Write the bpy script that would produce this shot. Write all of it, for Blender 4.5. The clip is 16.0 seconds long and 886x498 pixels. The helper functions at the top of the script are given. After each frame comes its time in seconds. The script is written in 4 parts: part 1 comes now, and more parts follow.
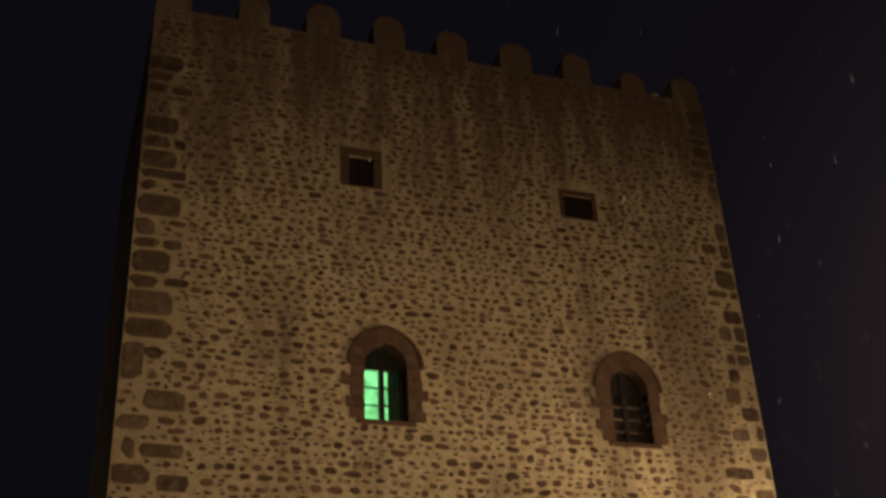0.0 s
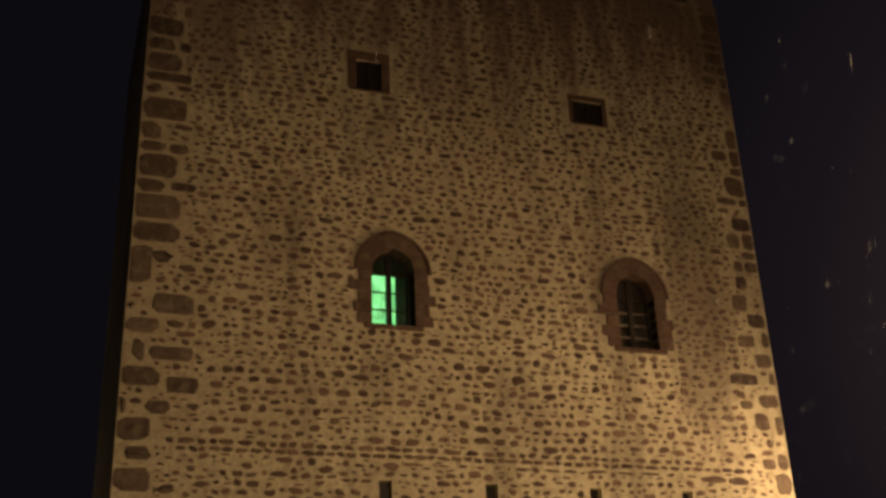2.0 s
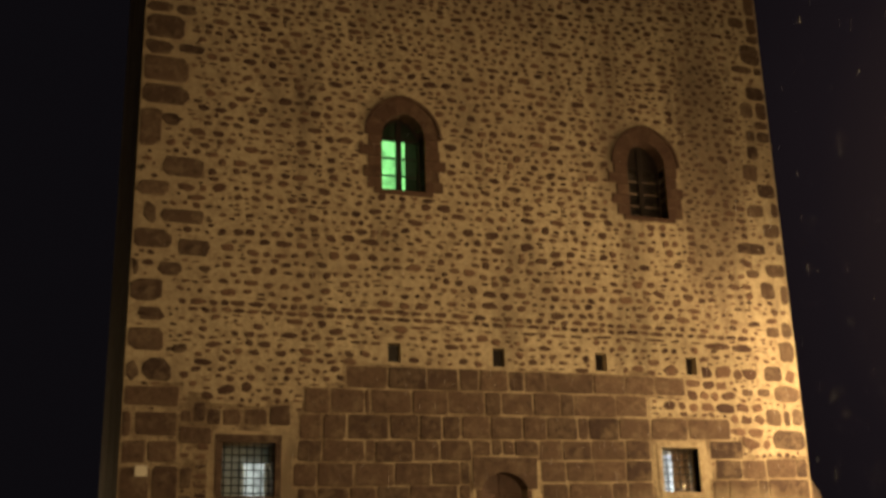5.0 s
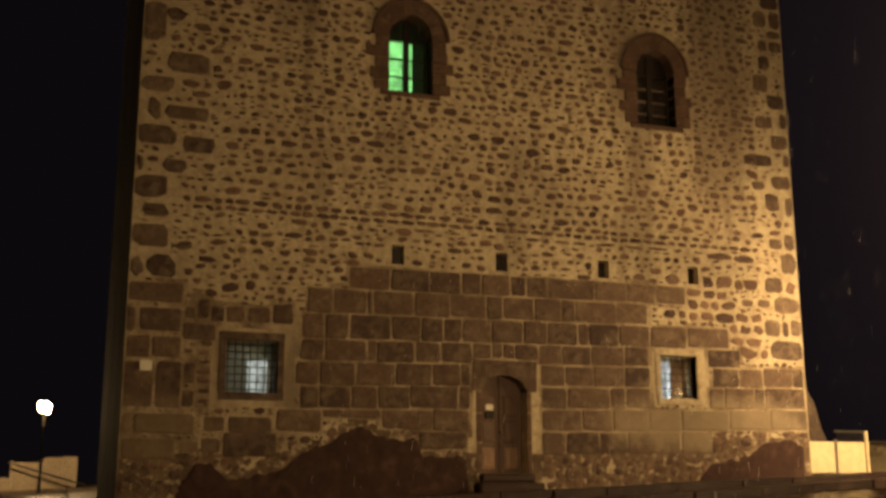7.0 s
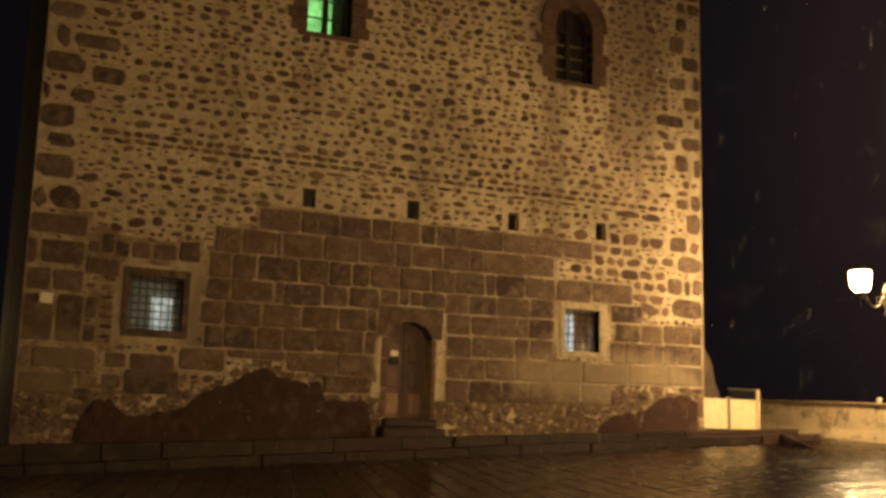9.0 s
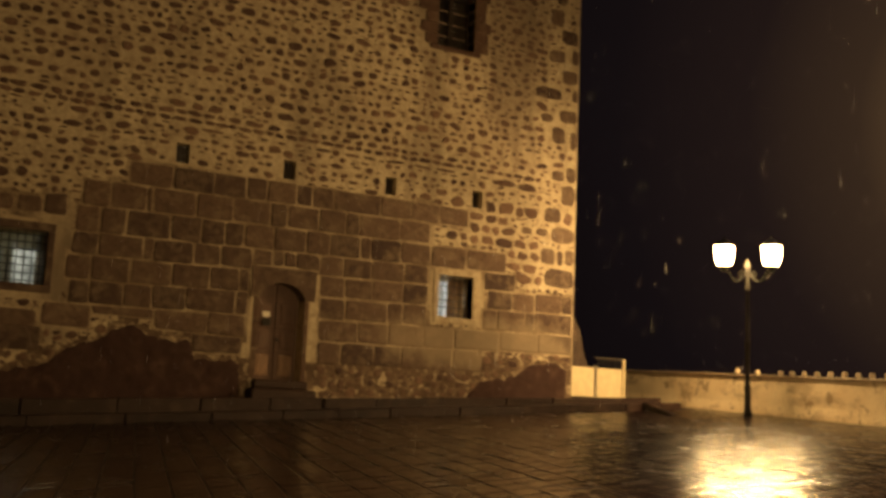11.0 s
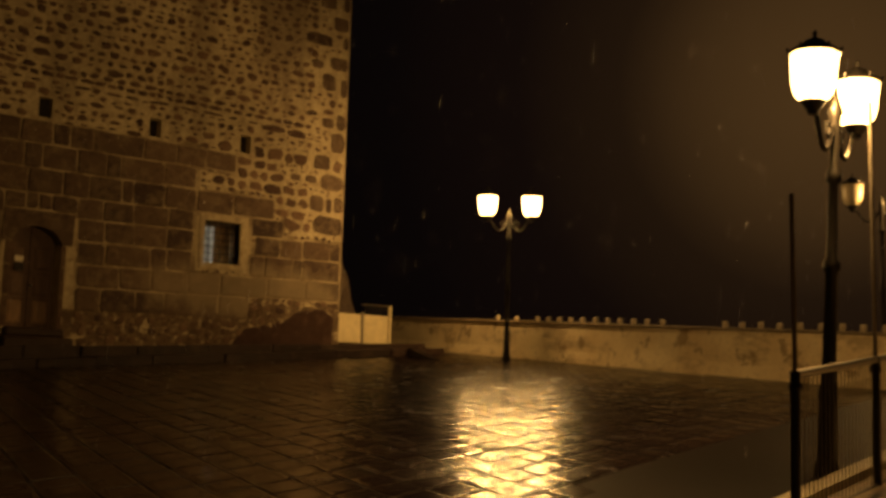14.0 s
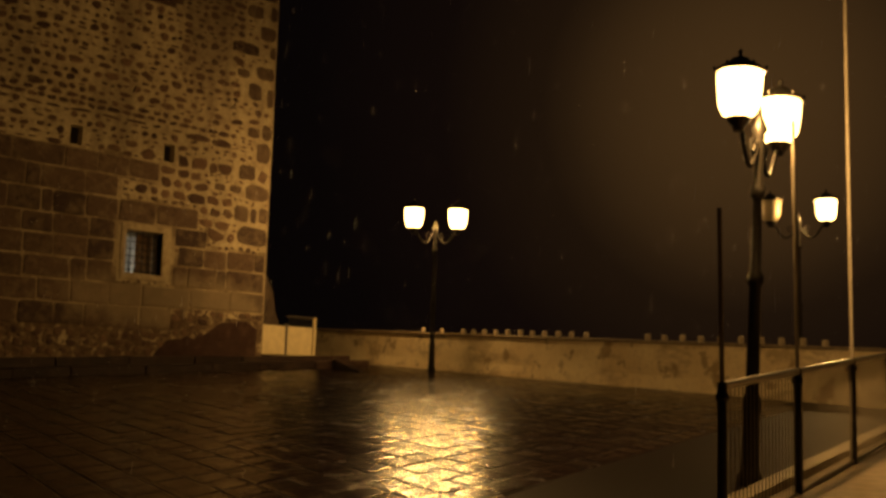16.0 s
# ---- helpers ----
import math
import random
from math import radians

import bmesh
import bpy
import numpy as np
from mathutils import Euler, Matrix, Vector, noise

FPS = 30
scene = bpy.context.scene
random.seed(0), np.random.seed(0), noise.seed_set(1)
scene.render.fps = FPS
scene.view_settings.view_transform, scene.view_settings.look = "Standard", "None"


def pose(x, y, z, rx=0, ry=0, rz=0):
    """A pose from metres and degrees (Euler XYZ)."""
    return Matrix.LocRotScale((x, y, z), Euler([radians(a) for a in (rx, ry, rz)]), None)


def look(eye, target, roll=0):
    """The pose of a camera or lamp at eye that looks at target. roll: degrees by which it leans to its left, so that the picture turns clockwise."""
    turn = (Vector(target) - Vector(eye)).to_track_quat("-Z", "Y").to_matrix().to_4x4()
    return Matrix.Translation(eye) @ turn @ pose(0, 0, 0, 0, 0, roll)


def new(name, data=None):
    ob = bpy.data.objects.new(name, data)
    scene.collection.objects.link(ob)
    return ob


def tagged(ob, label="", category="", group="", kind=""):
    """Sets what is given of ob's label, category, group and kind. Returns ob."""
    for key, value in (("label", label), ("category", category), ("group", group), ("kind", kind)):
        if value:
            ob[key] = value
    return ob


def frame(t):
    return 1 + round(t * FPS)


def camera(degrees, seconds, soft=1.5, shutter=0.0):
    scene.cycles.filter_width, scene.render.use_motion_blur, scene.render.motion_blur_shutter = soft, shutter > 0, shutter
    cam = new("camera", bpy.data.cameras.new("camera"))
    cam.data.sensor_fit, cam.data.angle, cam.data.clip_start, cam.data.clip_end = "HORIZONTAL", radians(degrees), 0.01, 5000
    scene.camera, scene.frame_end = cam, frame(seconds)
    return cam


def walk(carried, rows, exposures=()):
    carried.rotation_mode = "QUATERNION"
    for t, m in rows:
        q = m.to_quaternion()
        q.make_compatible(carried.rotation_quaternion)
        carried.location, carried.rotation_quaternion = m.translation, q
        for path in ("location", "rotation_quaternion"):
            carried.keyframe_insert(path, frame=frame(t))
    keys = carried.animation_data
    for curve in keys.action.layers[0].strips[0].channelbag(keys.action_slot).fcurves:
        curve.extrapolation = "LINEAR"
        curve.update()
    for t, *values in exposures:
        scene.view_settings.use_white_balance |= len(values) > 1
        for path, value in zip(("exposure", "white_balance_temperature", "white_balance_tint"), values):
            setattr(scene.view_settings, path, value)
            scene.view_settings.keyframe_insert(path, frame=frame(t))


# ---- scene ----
cam = camera(43.0, 16.0, soft=3.2, shutter=0.7)
PATH = [
    (0, (0.419, -23.884, 1.878), (1.038, -22.241, 2.835), -3.0),
    (0.5, (0.437, -23.839, 1.881), (1.056, -22.175, 2.802), -2.7),
    (1, (0.45, -23.809, 1.884), (1.081, -22.121, 2.753), -2.5),
    (1.5, (0.451, -23.807, 1.884), (1.075, -22.103, 2.725), -2.6),
    (2, (0.444, -23.826, 1.882), (1.068, -22.107, 2.691), -2.4),
    (2.5, (0.441, -23.836, 1.878), (1.07, -22.104, 2.657), -2.6),
    (3, (0.442, -23.84, 1.869), (1.073, -22.091, 2.606), -2.3),
    (3.5, (0.438, -23.835, 1.856), (1.075, -22.07, 2.547), -2.0),
    (4, (0.437, -23.833, 1.84), (1.069, -22.052, 2.497), -2.0),
    (4.5, (0.435, -23.829, 1.827), (1.064, -22.037, 2.453), -1.8),
    (7, (0.382, -23.775, 1.734), (1.019, -21.929, 2.167), -0.1),
    (7.5, (0.365, -23.78, 1.721), (1.006, -21.926, 2.113), 0.0),
    (8, (0.376, -23.782, 1.713), (1.033, -21.927, 2.067), 0.6),
    (8.5, (0.41, -23.798, 1.7), (1.133, -21.963, 2.029), 1.2),
    (9, (0.443, -23.828, 1.682), (1.229, -22.022, 2.028), 1.6),
    (11.5, (0.61, -23.829, 1.461), (1.65, -22.143, 1.739), 2.1),
    (12, (0.64, -23.85, 1.446), (1.748, -22.204, 1.694), 1.6),
    (12.5, (0.658, -23.889, 1.435), (1.838, -22.289, 1.659), 1.4),
    (13, (0.647, -23.927, 1.428), (1.895, -22.377, 1.632), 1.3),
    (13.5, (0.624, -23.949, 1.429), (1.898, -22.421, 1.635), 1.3),
    (14, (0.614, -23.948, 1.434), (1.93, -22.459, 1.664), 1.7),
    (14.5, (0.615, -23.927, 1.434), (1.963, -22.47, 1.675), 1.9),
    (15, (0.606, -23.91, 1.43), (1.978, -22.475, 1.678), 1.7),
    (15.5, (0.584, -23.902, 1.426), (1.977, -22.491, 1.687), 1.9),
    (16, (0.564, -23.903, 1.421), (1.976, -22.51, 1.677), 1.7),
]
EXPOSURES = [(0, 0.32, 4850, 18), (4, 0.36, 5200, 17), (7, 0.10, 5450, 17), (9, 0.08, 5650, 17), (11.5, -0.58, 6200, 18),
             (12.5, -1.30, 6950, 19), (14, -1.82, 7600, 20), (16, -1.97, 7600, 20)]
walk(cam, [(t, look(eye, target, roll)) for t, eye, target, roll in PATH], EXPOSURES)

# ---- world: a wet night sky with a faint warm glow over the lamps of the square ----
world = bpy.data.worlds.new("night_sky")
scene.world = world
world.use_nodes = True
wn, wl = world.node_tree.nodes, world.node_tree.links
bg = wn["Background"]
tc = wn.new("ShaderNodeTexCoord")
dot = wn.new("ShaderNodeVectorMath")
dot.operation = "DOT_PRODUCT"
# the near lamp's halo in the wet air is painted into the sky colour
dot.inputs[1].default_value = Vector((0.845, 0.472, 0.25)).normalized()
wl.new(tc.outputs["Generated"], dot.inputs[0])
ramp = wn.new("ShaderNodeValToRGB")
ramp.color_ramp.elements[0].position, ramp.color_ramp.elements[0].color = 0.78, (0.0034, 0.0026, 0.0026, 1)
ramp.color_ramp.elements[1].position, ramp.color_ramp.elements[1].color = 1.0, (0.20, 0.110, 0.038, 1)
for place, tone in ((0.885, (0.0046, 0.0032, 0.0031, 1)), (0.93, (0.0082, 0.0052, 0.0049, 1)), (0.965, (0.0180, 0.0102, 0.0074, 1)),
                    (0.986, (0.048, 0.0265, 0.0125, 1))):
    ramp.color_ramp.elements.new(place).color = tone
ramp.color_ramp.interpolation = "LINEAR"
wl.new(dot.outputs["Value"], ramp.inputs[0])
wl.new(ramp.outputs[0], bg.inputs[0])
bg.inputs[1].default_value = 1.0

SODIUM = (1.0, 0.600, 0.200)


# ---- materials ----
class Net:
    """A small builder for node materials."""

    def __init__(self, name):
        self.m = bpy.data.materials.new(name)
        self.m.use_nodes = True
        self.n, self.l = self.m.node_tree.nodes, self.m.node_tree.links
        self.b = self.n["Principled BSDF"]
        self.co = self.n.new("ShaderNodeTexCoord").outputs["Object"]

    def scatter(self):
        """Each piece takes its grain from another place."""
        add = self.n.new("ShaderNodeVectorMath")
        add.operation = "MULTIPLY_ADD"
        self.l.new(self.n.new("ShaderNodeObjectInfo").outputs["Random"], add.inputs[0])
        add.inputs[1].default_value = (37.0, 11.0, 23.0)
        self.l.new(self.co, add.inputs[2])
        self.co = add.outputs[0]

    def blot(self, centre, reach, ragged=1.1):
        """A ragged mask round one place of the wall: 1 inside, 0 outside."""
        mp = self.n.new("ShaderNodeMapping")
        mp.vector_type = "TEXTURE"
        mp.inputs["Location"].default_value, mp.inputs["Scale"].default_value = centre, reach
        self.l.new(self.n.new("ShaderNodeNewGeometry").outputs["Position"], mp.inputs[0])
        d = self.n.new("ShaderNodeVectorMath")
        d.operation = "LENGTH"
        self.l.new(mp.outputs[0], d.inputs[0])
        add = self.n.new("ShaderNodeMath")
        add.operation = "MULTIPLY_ADD"
        self.l.new(self.noise(2.2, 6, 0.7, (1, 1, 0.3)), add.inputs[0])
        add.inputs[1].default_value = ragged * 2
        self.l.new(d.outputs["Value"], add.inputs[2])
        return self.step(add.outputs[0], 0.75 + ragged, 1.35 + ragged, 1, 0)

    def put(self, socket, value):
        if isinstance(value, bpy.types.NodeSocket):
            self.l.new(value, socket)
        elif isinstance(value, tuple) and len(value) == 3 and socket.type == "RGBA":
            socket.default_value = (*value, 1)
        else:
            socket.default_value = value

    def noise(self, scale, detail=4.0, rough=0.55, stretch=None, warp=0.0):
        co = self.co
        if stretch:
            mp = self.n.new("ShaderNodeMapping")
            mp.inputs["Scale"].default_value = stretch
            self.l.new(co, mp.inputs[0])
            co = mp.outputs[0]
        t = self.n.new("ShaderNodeTexNoise")
        t.inputs["Scale"].default_value, t.inputs["Detail"].default_value = scale, detail
        t.inputs["Roughness"].default_value, t.inputs["Distortion"].default_value = rough, warp
        self.l.new(co, t.inputs["Vector"])
        return t.outputs["Fac"]

    def step(self, x, lo, hi, a=0.0, b=1.0):
        r = self.n.new("ShaderNodeMapRange")
        r.inputs[1].default_value, r.inputs[2].default_value, r.inputs[3].default_value, r.inputs[4].default_value = lo, hi, a, b
        self.l.new(x, r.inputs[0])
        return r.outputs[0]

    def mix(self, f, a, b, mode="MIX"):
        x = self.n.new("ShaderNodeMix")
        x.data_type, x.blend_type = "RGBA", mode
        self.put(x.inputs[0], f)
        self.put(x.inputs[6], a)
        self.put(x.inputs[7], b)
        return x.outputs[2]

    def rand(self, island=False):
        if island:
            return self.n.new("ShaderNodeNewGeometry").outputs["Random Per Island"]
        return self.n.new("ShaderNodeObjectInfo").outputs["Random"]

    def streaks(self, low, high):
        """Rain stains that run down in ragged streaks from the battlements."""
        sep = self.n.new("ShaderNodeSeparateXYZ")
        self.l.new(self.co, sep.inputs[0])
        add = self.n.new("ShaderNodeMath")
        add.operation = "MULTIPLY_ADD"
        self.l.new(sep.outputs[2], add.inputs[0])
        add.inputs[1].default_value = 0.055
        self.l.new(self.noise(1.5, 5, 0.65, (1, 1, 0.14)), add.inputs[2])
        return self.step(add.outputs[0], low, high)

    def bump(self, h, strength=0.4, distance=0.02):
        b = self.n.new("ShaderNodeBump")
        b.inputs["Strength"].default_value, b.inputs["Distance"].default_value = strength, distance
        self.l.new(h, b.inputs["Height"])
        self.l.new(b.outputs[0], self.b.inputs["Normal"])

    def done(self, color, rough=0.8, metal=0.0, spec=0.5):
        self.put(self.b.inputs["Base Color"], color)
        self.put(self.b.inputs["Roughness"], rough)
        self.b.inputs["Metallic"].default_value = metal
        self.b.inputs["Specular IOR Level"].default_value = spec
        return self.m


def mortar_material():
    n = Net("lime_mortar")
    c = n.mix(n.step(n.noise(0.35, 3), 0.35, 0.65), (0.45, 0.375, 0.25), (0.58, 0.50, 0.335))
    c = n.mix(n.step(n.noise(9, 6), 0.42, 0.62, 0, 0.5), c, (0.35, 0.275, 0.18))
    c = n.mix(n.step(n.noise(38, 3), 0.55, 0.7, 0, 0.5), c, (0.20, 0.15, 0.10))
    c = n.mix(n.step(n.noise(0.62, 6, 0.62, (1.0, 1.0, 0.22)), 0.52, 0.68, 0, 0.75), c, (0.135, 0.105, 0.075))
    c = n.mix(n.step(n.noise(3.1, 6, 0.65), 0.50, 0.66, 0, 0.6), c, (0.22, 0.165, 0.11))
    c = n.mix(n.step(n.noise(6.5, 5, 0.7), 0.54, 0.66, 0, 0.55), c, (0.20, 0.145, 0.10))
    # a dark stain on the right
    c = n.mix(n.step(n.blot((16.1, 0, 12.6), (0.95, 9.0, 4.2)), 0, 1, 0, 0.55), c, (0.120, 0.085, 0.062))
    # slightly darker towards the left edge
    c = n.mix(n.step(n.blot((1.9, 0, 11.0), (1.7, 9.0, 9.0)), 0, 1, 0, 0.18), c, (0.165, 0.118, 0.084))
    c = n.mix(n.step(n.streaks(1.44, 1.70), 0, 1, 0, 0.88), c, (0.150, 0.098, 0.080))
    n.bump(n.noise(22, 7, 0.65), 0.7, 0.03)
    return n.done(c, 0.9, 0, 0.25)


def bed_material():
    """Old brown bedding mortar, with pale repointing left here and there."""
    n = Net("old_brown_mortar")
    c = n.mix(n.step(n.noise(1.4, 4), 0.35, 0.65), (0.165, 0.122, 0.080), (0.30, 0.235, 0.150))
    c = n.mix(n.step(n.noise(1.1, 6, 0.65), 0.45, 0.56, 0, 0.8), c, (0.47, 0.39, 0.26))
    c = n.mix(n.step(n.noise(17, 5, 0.6), 0.45, 0.65, 0, 0.55), c, (0.085, 0.060, 0.044))
    n.bump(n.noise(26, 7, 0.65), 0.8, 0.03)
    return n.done(c, 0.9, 0, 0.25)


def foot_material():
    """Earthy mortar, washed out dark in places and patched pale in others."""
    n = Net("dark_earthy_mortar")
    c = n.mix(n.step(n.noise(2.2, 5), 0.35, 0.65), (0.075, 0.048, 0.034), (0.205, 0.150, 0.098))
    c = n.mix(n.step(n.noise(4.5, 6, 0.65), 0.53, 0.60, 0, 0.85), c, (0.45, 0.37, 0.245))
    c = n.mix(n.step(n.noise(19, 5, 0.6), 0.50, 0.66, 0, 0.7), c, (0.055, 0.036, 0.028))
    n.bump(n.noise(24, 7, 0.65), 0.8, 0.03)
    return n.done(c, 0.9, 0, 0.22)


def stone_material(name, island, dark=(0.058, 0.033, 0.028), pale=(0.235, 0.148, 0.098), rough=0.78, freq=16, lichen=(0.21, 0.155, 0.10), speck=(0.085, 0.053, 0.041),
                   smear=0.0):
    n = Net(name)
    if not island:
        n.scatter()
    c = n.mix(n.rand(island), dark, pale)
    c = n.mix(n.step(n.noise(freq, 6, 0.6), 0.35, 0.7, 0, 0.6), c, speck)
    c = n.mix(n.step(n.noise(2.6, 4), 0.52, 0.72, 0, 0.45), c, lichen)
    c = n.mix(n.step(n.noise(7.5, 5, 0.65), 0.5, 0.68, 0, 0.5), c, tuple(0.6 * v for v in dark))
    if smear:
        # old mortar left on the faces
        c = n.mix(n.step(n.noise(3.4, 6, 0.7), 0.50, 0.62, 0, smear), c, (0.30, 0.235, 0.155))
        c = n.mix(n.step(n.blot((15.6, 0, 3.45), (2.7, 9.0, 0.62), 0.7), 0, 1, 0, 0.6), c, (0.31, 0.25, 0.165))
        c = n.mix(n.step(n.blot((2.4, 0, 3.0), (1.1, 9.0, 0.7), 0.7), 0, 1, 0, 0.5), c, (0.24, 0.18, 0.11))
    if island:
        c = n.mix(n.step(n.blot((16.1, 0, 12.6), (0.95, 9.0, 4.2)), 0, 1, 0, 0.45), c, (0.105, 0.072, 0.054))
        c = n.mix(n.step(n.streaks(1.44, 1.70), 0, 1, 0, 0.85), c, (0.138, 0.090, 0.074))
    n.bump(n.noise(30, 7, 0.7), 0.6, 0.025)
    return n.done(c, rough, 0, 0.22)


def paving_material(name, island):
    n = Net(name)
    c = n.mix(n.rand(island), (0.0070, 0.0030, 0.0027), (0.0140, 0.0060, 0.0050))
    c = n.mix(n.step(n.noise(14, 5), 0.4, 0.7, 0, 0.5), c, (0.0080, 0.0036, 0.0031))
    wet = n.step(n.noise(1.7, 4, 0.6), 0.35, 0.68, 0.16, 0.29)
    n.bump(n.noise(5, 5, 0.6), 0.16, 0.02)
    return n.done(c, wet, 0, 0.38)


def ground_material():
    n = Net("wet_ground")
    c = n.mix(n.step(n.noise(0.8, 5), 0.35, 0.65), (0.022, 0.0145, 0.011), (0.040, 0.028, 0.021))
    c = n.mix(n.step(n.noise(40, 4), 0.5, 0.7, 0, 0.5), c, (0.075, 0.062, 0.048))
    n.bump(n.noise(30, 6, 0.7), 0.35, 0.02)
    return n.done(c, n.step(n.noise(1.2, 4), 0.35, 0.65, 0.55, 0.85), 0, 0.25)


def plaster_material():
    n = Net("stained_cream_plaster")
    c = n.mix(n.step(n.noise(0.9, 4), 0.35, 0.65), (0.74, 0.60, 0.38), (0.86, 0.74, 0.50))
    c = n.mix(n.step(n.noise(0.75, 7, 0.62, (1, 1, 1.5)), 0.56, 0.63, 0, 0.62), c, (0.30, 0.21, 0.115))
    c = n.mix(n.step(n.noise(0.6, 5, 0.6, (1, 1, 3.2)), 0.56, 0.63, 0, 0.5), c, (0.36, 0.265, 0.155))
    c = n.mix(n.step(n.noise(1.9, 6, 0.6), 0.585, 0.63, 0, 0.7), c, (0.27, 0.18, 0.095))
    c = n.mix(n.step(n.noise(11, 6, 0.65), 0.5, 0.7, 0, 0.35), c, (0.40, 0.30, 0.18))
    n.bump(n.noise(18, 6, 0.65), 0.4, 0.02)
    return n.done(c, 0.85, 0, 0.3)


def plain_material(name, color, rough=0.5, metal=0.0, grain=20.0, vary=0.35, bump=0.15, stretch=None, spec=0.5):
    n = Net(name)
    dark = tuple(v * (1 - vary) for v in color)
    c = n.mix(n.step(n.noise(grain, 5, 0.6, stretch), 0.35, 0.65), dark, color)
    c = n.mix(n.step(n.noise(grain * 0.17, 3, 0.6), 0.5, 0.75, 0, 0.5), c, dark)
    n.bump(n.noise(grain * 2.5, 5, 0.6, stretch), bump, 0.01)
    return n.done(c, rough, metal, spec)


def glow_material(name, color, strength):
    n = Net(name)
    n.b.inputs["Emission Color"].default_value = (*color, 1)
    n.b.inputs["Emission Strength"].default_value = strength
    return n.done((0.8, 0.7, 0.5), 0.3)


def glass_material():
    n = Net("window_glass")
    n.b.inputs["Transmission Weight"].default_value = 1.0
    n.b.inputs["IOR"].default_value = 1.45
    n.bump(n.noise(6, 2), 0.06, 0.01)
    return n.done((0.92, 0.96, 0.93), 0.04)


MORTAR = mortar_material()
BED = bed_material()
FOOT = foot_material()
STONE = stone_material("basalt_rubble", False)
STONE_MANY = stone_material("basalt_rubble_many", True)
ASHLAR = stone_material("basalt_ashlar", False, (0.046, 0.028, 0.023), (0.150, 0.100, 0.068), 0.75, 11, smear=0.28)
QUOIN = stone_material("basalt_quoin", False, (0.055, 0.036, 0.030), (0.165, 0.116, 0.080), 0.75, 9, smear=0.35)
SURROUND = stone_material("brown_surround_stone", False, (0.085, 0.050, 0.036), (0.130, 0.080, 0.055), 0.8, 14)
ROCK = stone_material("rough_brown_render", False, (0.046, 0.023, 0.020), (0.052, 0.027, 0.022), 0.85, 7, (0.125, 0.076, 0.054), (0.032, 0.018, 0.016))
PAVING = paving_material("wet_lava_slab", False)
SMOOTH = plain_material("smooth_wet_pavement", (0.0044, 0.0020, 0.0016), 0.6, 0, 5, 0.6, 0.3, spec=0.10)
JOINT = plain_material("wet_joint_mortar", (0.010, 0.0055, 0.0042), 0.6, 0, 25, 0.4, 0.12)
PAVING_MANY = paving_material("wet_lava_slab_many", True)
GROUND = ground_material()
STEP = stone_material("wet_step_stone", False, (0.016, 0.0085, 0.0075), (0.032, 0.018, 0.014), 0.5, 8, (0.095, 0.062, 0.043), (0.020, 0.011, 0.0095))
DOORSTEP = stone_material("worn_doorstep_stone", False, (0.034, 0.020, 0.016), (0.055, 0.034, 0.026), 0.6, 9, (0.10, 0.07, 0.05), (0.030, 0.018, 0.015))
PLASTER = plaster_material()
COPING = plain_material("weathered_coping", (0.30, 0.24, 0.16), 0.8, 0, 9, 0.5, 0.4)
KERB = plain_material("pale_kerb_stone", (0.50, 0.42, 0.29), 0.55, 0, 9, 0.4, 0.3)
CONCRETE = plain_material("worn_wet_concrete", (0.27, 0.215, 0.15), 0.6, 0, 6, 0.35, 0.3)
IRON = plain_material("dark_painted_iron", (0.030, 0.027, 0.024), 0.38, 0.6, 30, 0.4, 0.15)
DULL_STEEL = plain_material("dull_grey_steel", (0.20, 0.17, 0.13), 0.6, 0.0, 40, 0.3, 0.1)
STEEL = plain_material("wet_galvanised_steel", (0.42, 0.40, 0.36), 0.28, 0.9, 40, 0.3, 0.1)
WOOD = plain_material("old_door_wood", (0.125, 0.064, 0.038), 0.55, 0, 6, 0.5, 0.35, (6, 6, 0.6))
WOOD_PANEL = plain_material("worn_door_panel", (0.27, 0.160, 0.090), 0.55, 0, 6, 0.5, 0.35, (6, 6, 0.6))
FRAME_WOOD = plain_material("dark_window_wood", (0.020, 0.013, 0.010), 0.5, 0, 12, 0.4, 0.2)
WHITE_METAL = plain_material("white_painted_sheet", (0.70, 0.60, 0.37), 0.45, 0, 5, 0.18, 0.12)
SIGN = plain_material("pale_sign_plate", (0.72, 0.68, 0.56), 0.4, 0, 8, 0.12, 0.05)
ROOM = plain_material("pale_room_plaster", (0.66, 0.66, 0.62), 0.85, 0, 2.2, 0.75, 0.2)
CURTAIN = plain_material("brown_cloth", (0.24, 0.15, 0.085), 0.9, 0, 7, 0.45, 0.3, (8, 8, 0.5))
def cloth_material(color):
    """Thin cloth that lets light through, to dim what lies behind a window."""
    n = Net("dimming_cloth")
    t = n.n.new("ShaderNodeBsdfTranslucent")
    t.inputs[0].default_value = (*color, 1)
    x = n.n.new("ShaderNodeMixShader")
    n.put(x.inputs[0], n.step(n.noise(9, 3, 0.5, (1, 1, 0.1)), 0.3, 0.7, 0.45, 0.75))
    n.l.new(n.b.outputs[0], x.inputs[1])
    n.l.new(t.outputs[0], x.inputs[2])
    n.l.new(x.outputs[0], n.n["Material Output"].inputs[0])
    return n.done(tuple(0.8 * v for v in color), 0.9)


DIM_CLOTH = cloth_material((0.34, 0.36, 0.36))
DARK_CLOTH = cloth_material((0.045, 0.07, 0.05))
BAR_WOOD = plain_material("greyed_glazing_bar", (0.19, 0.14, 0.11), 0.6, 0, 12, 0.4, 0.2)
GLASS = glass_material()
LIT_GLASS = glow_material("lit_lantern_glass", (1.0, 0.64, 0.215), 45.0)
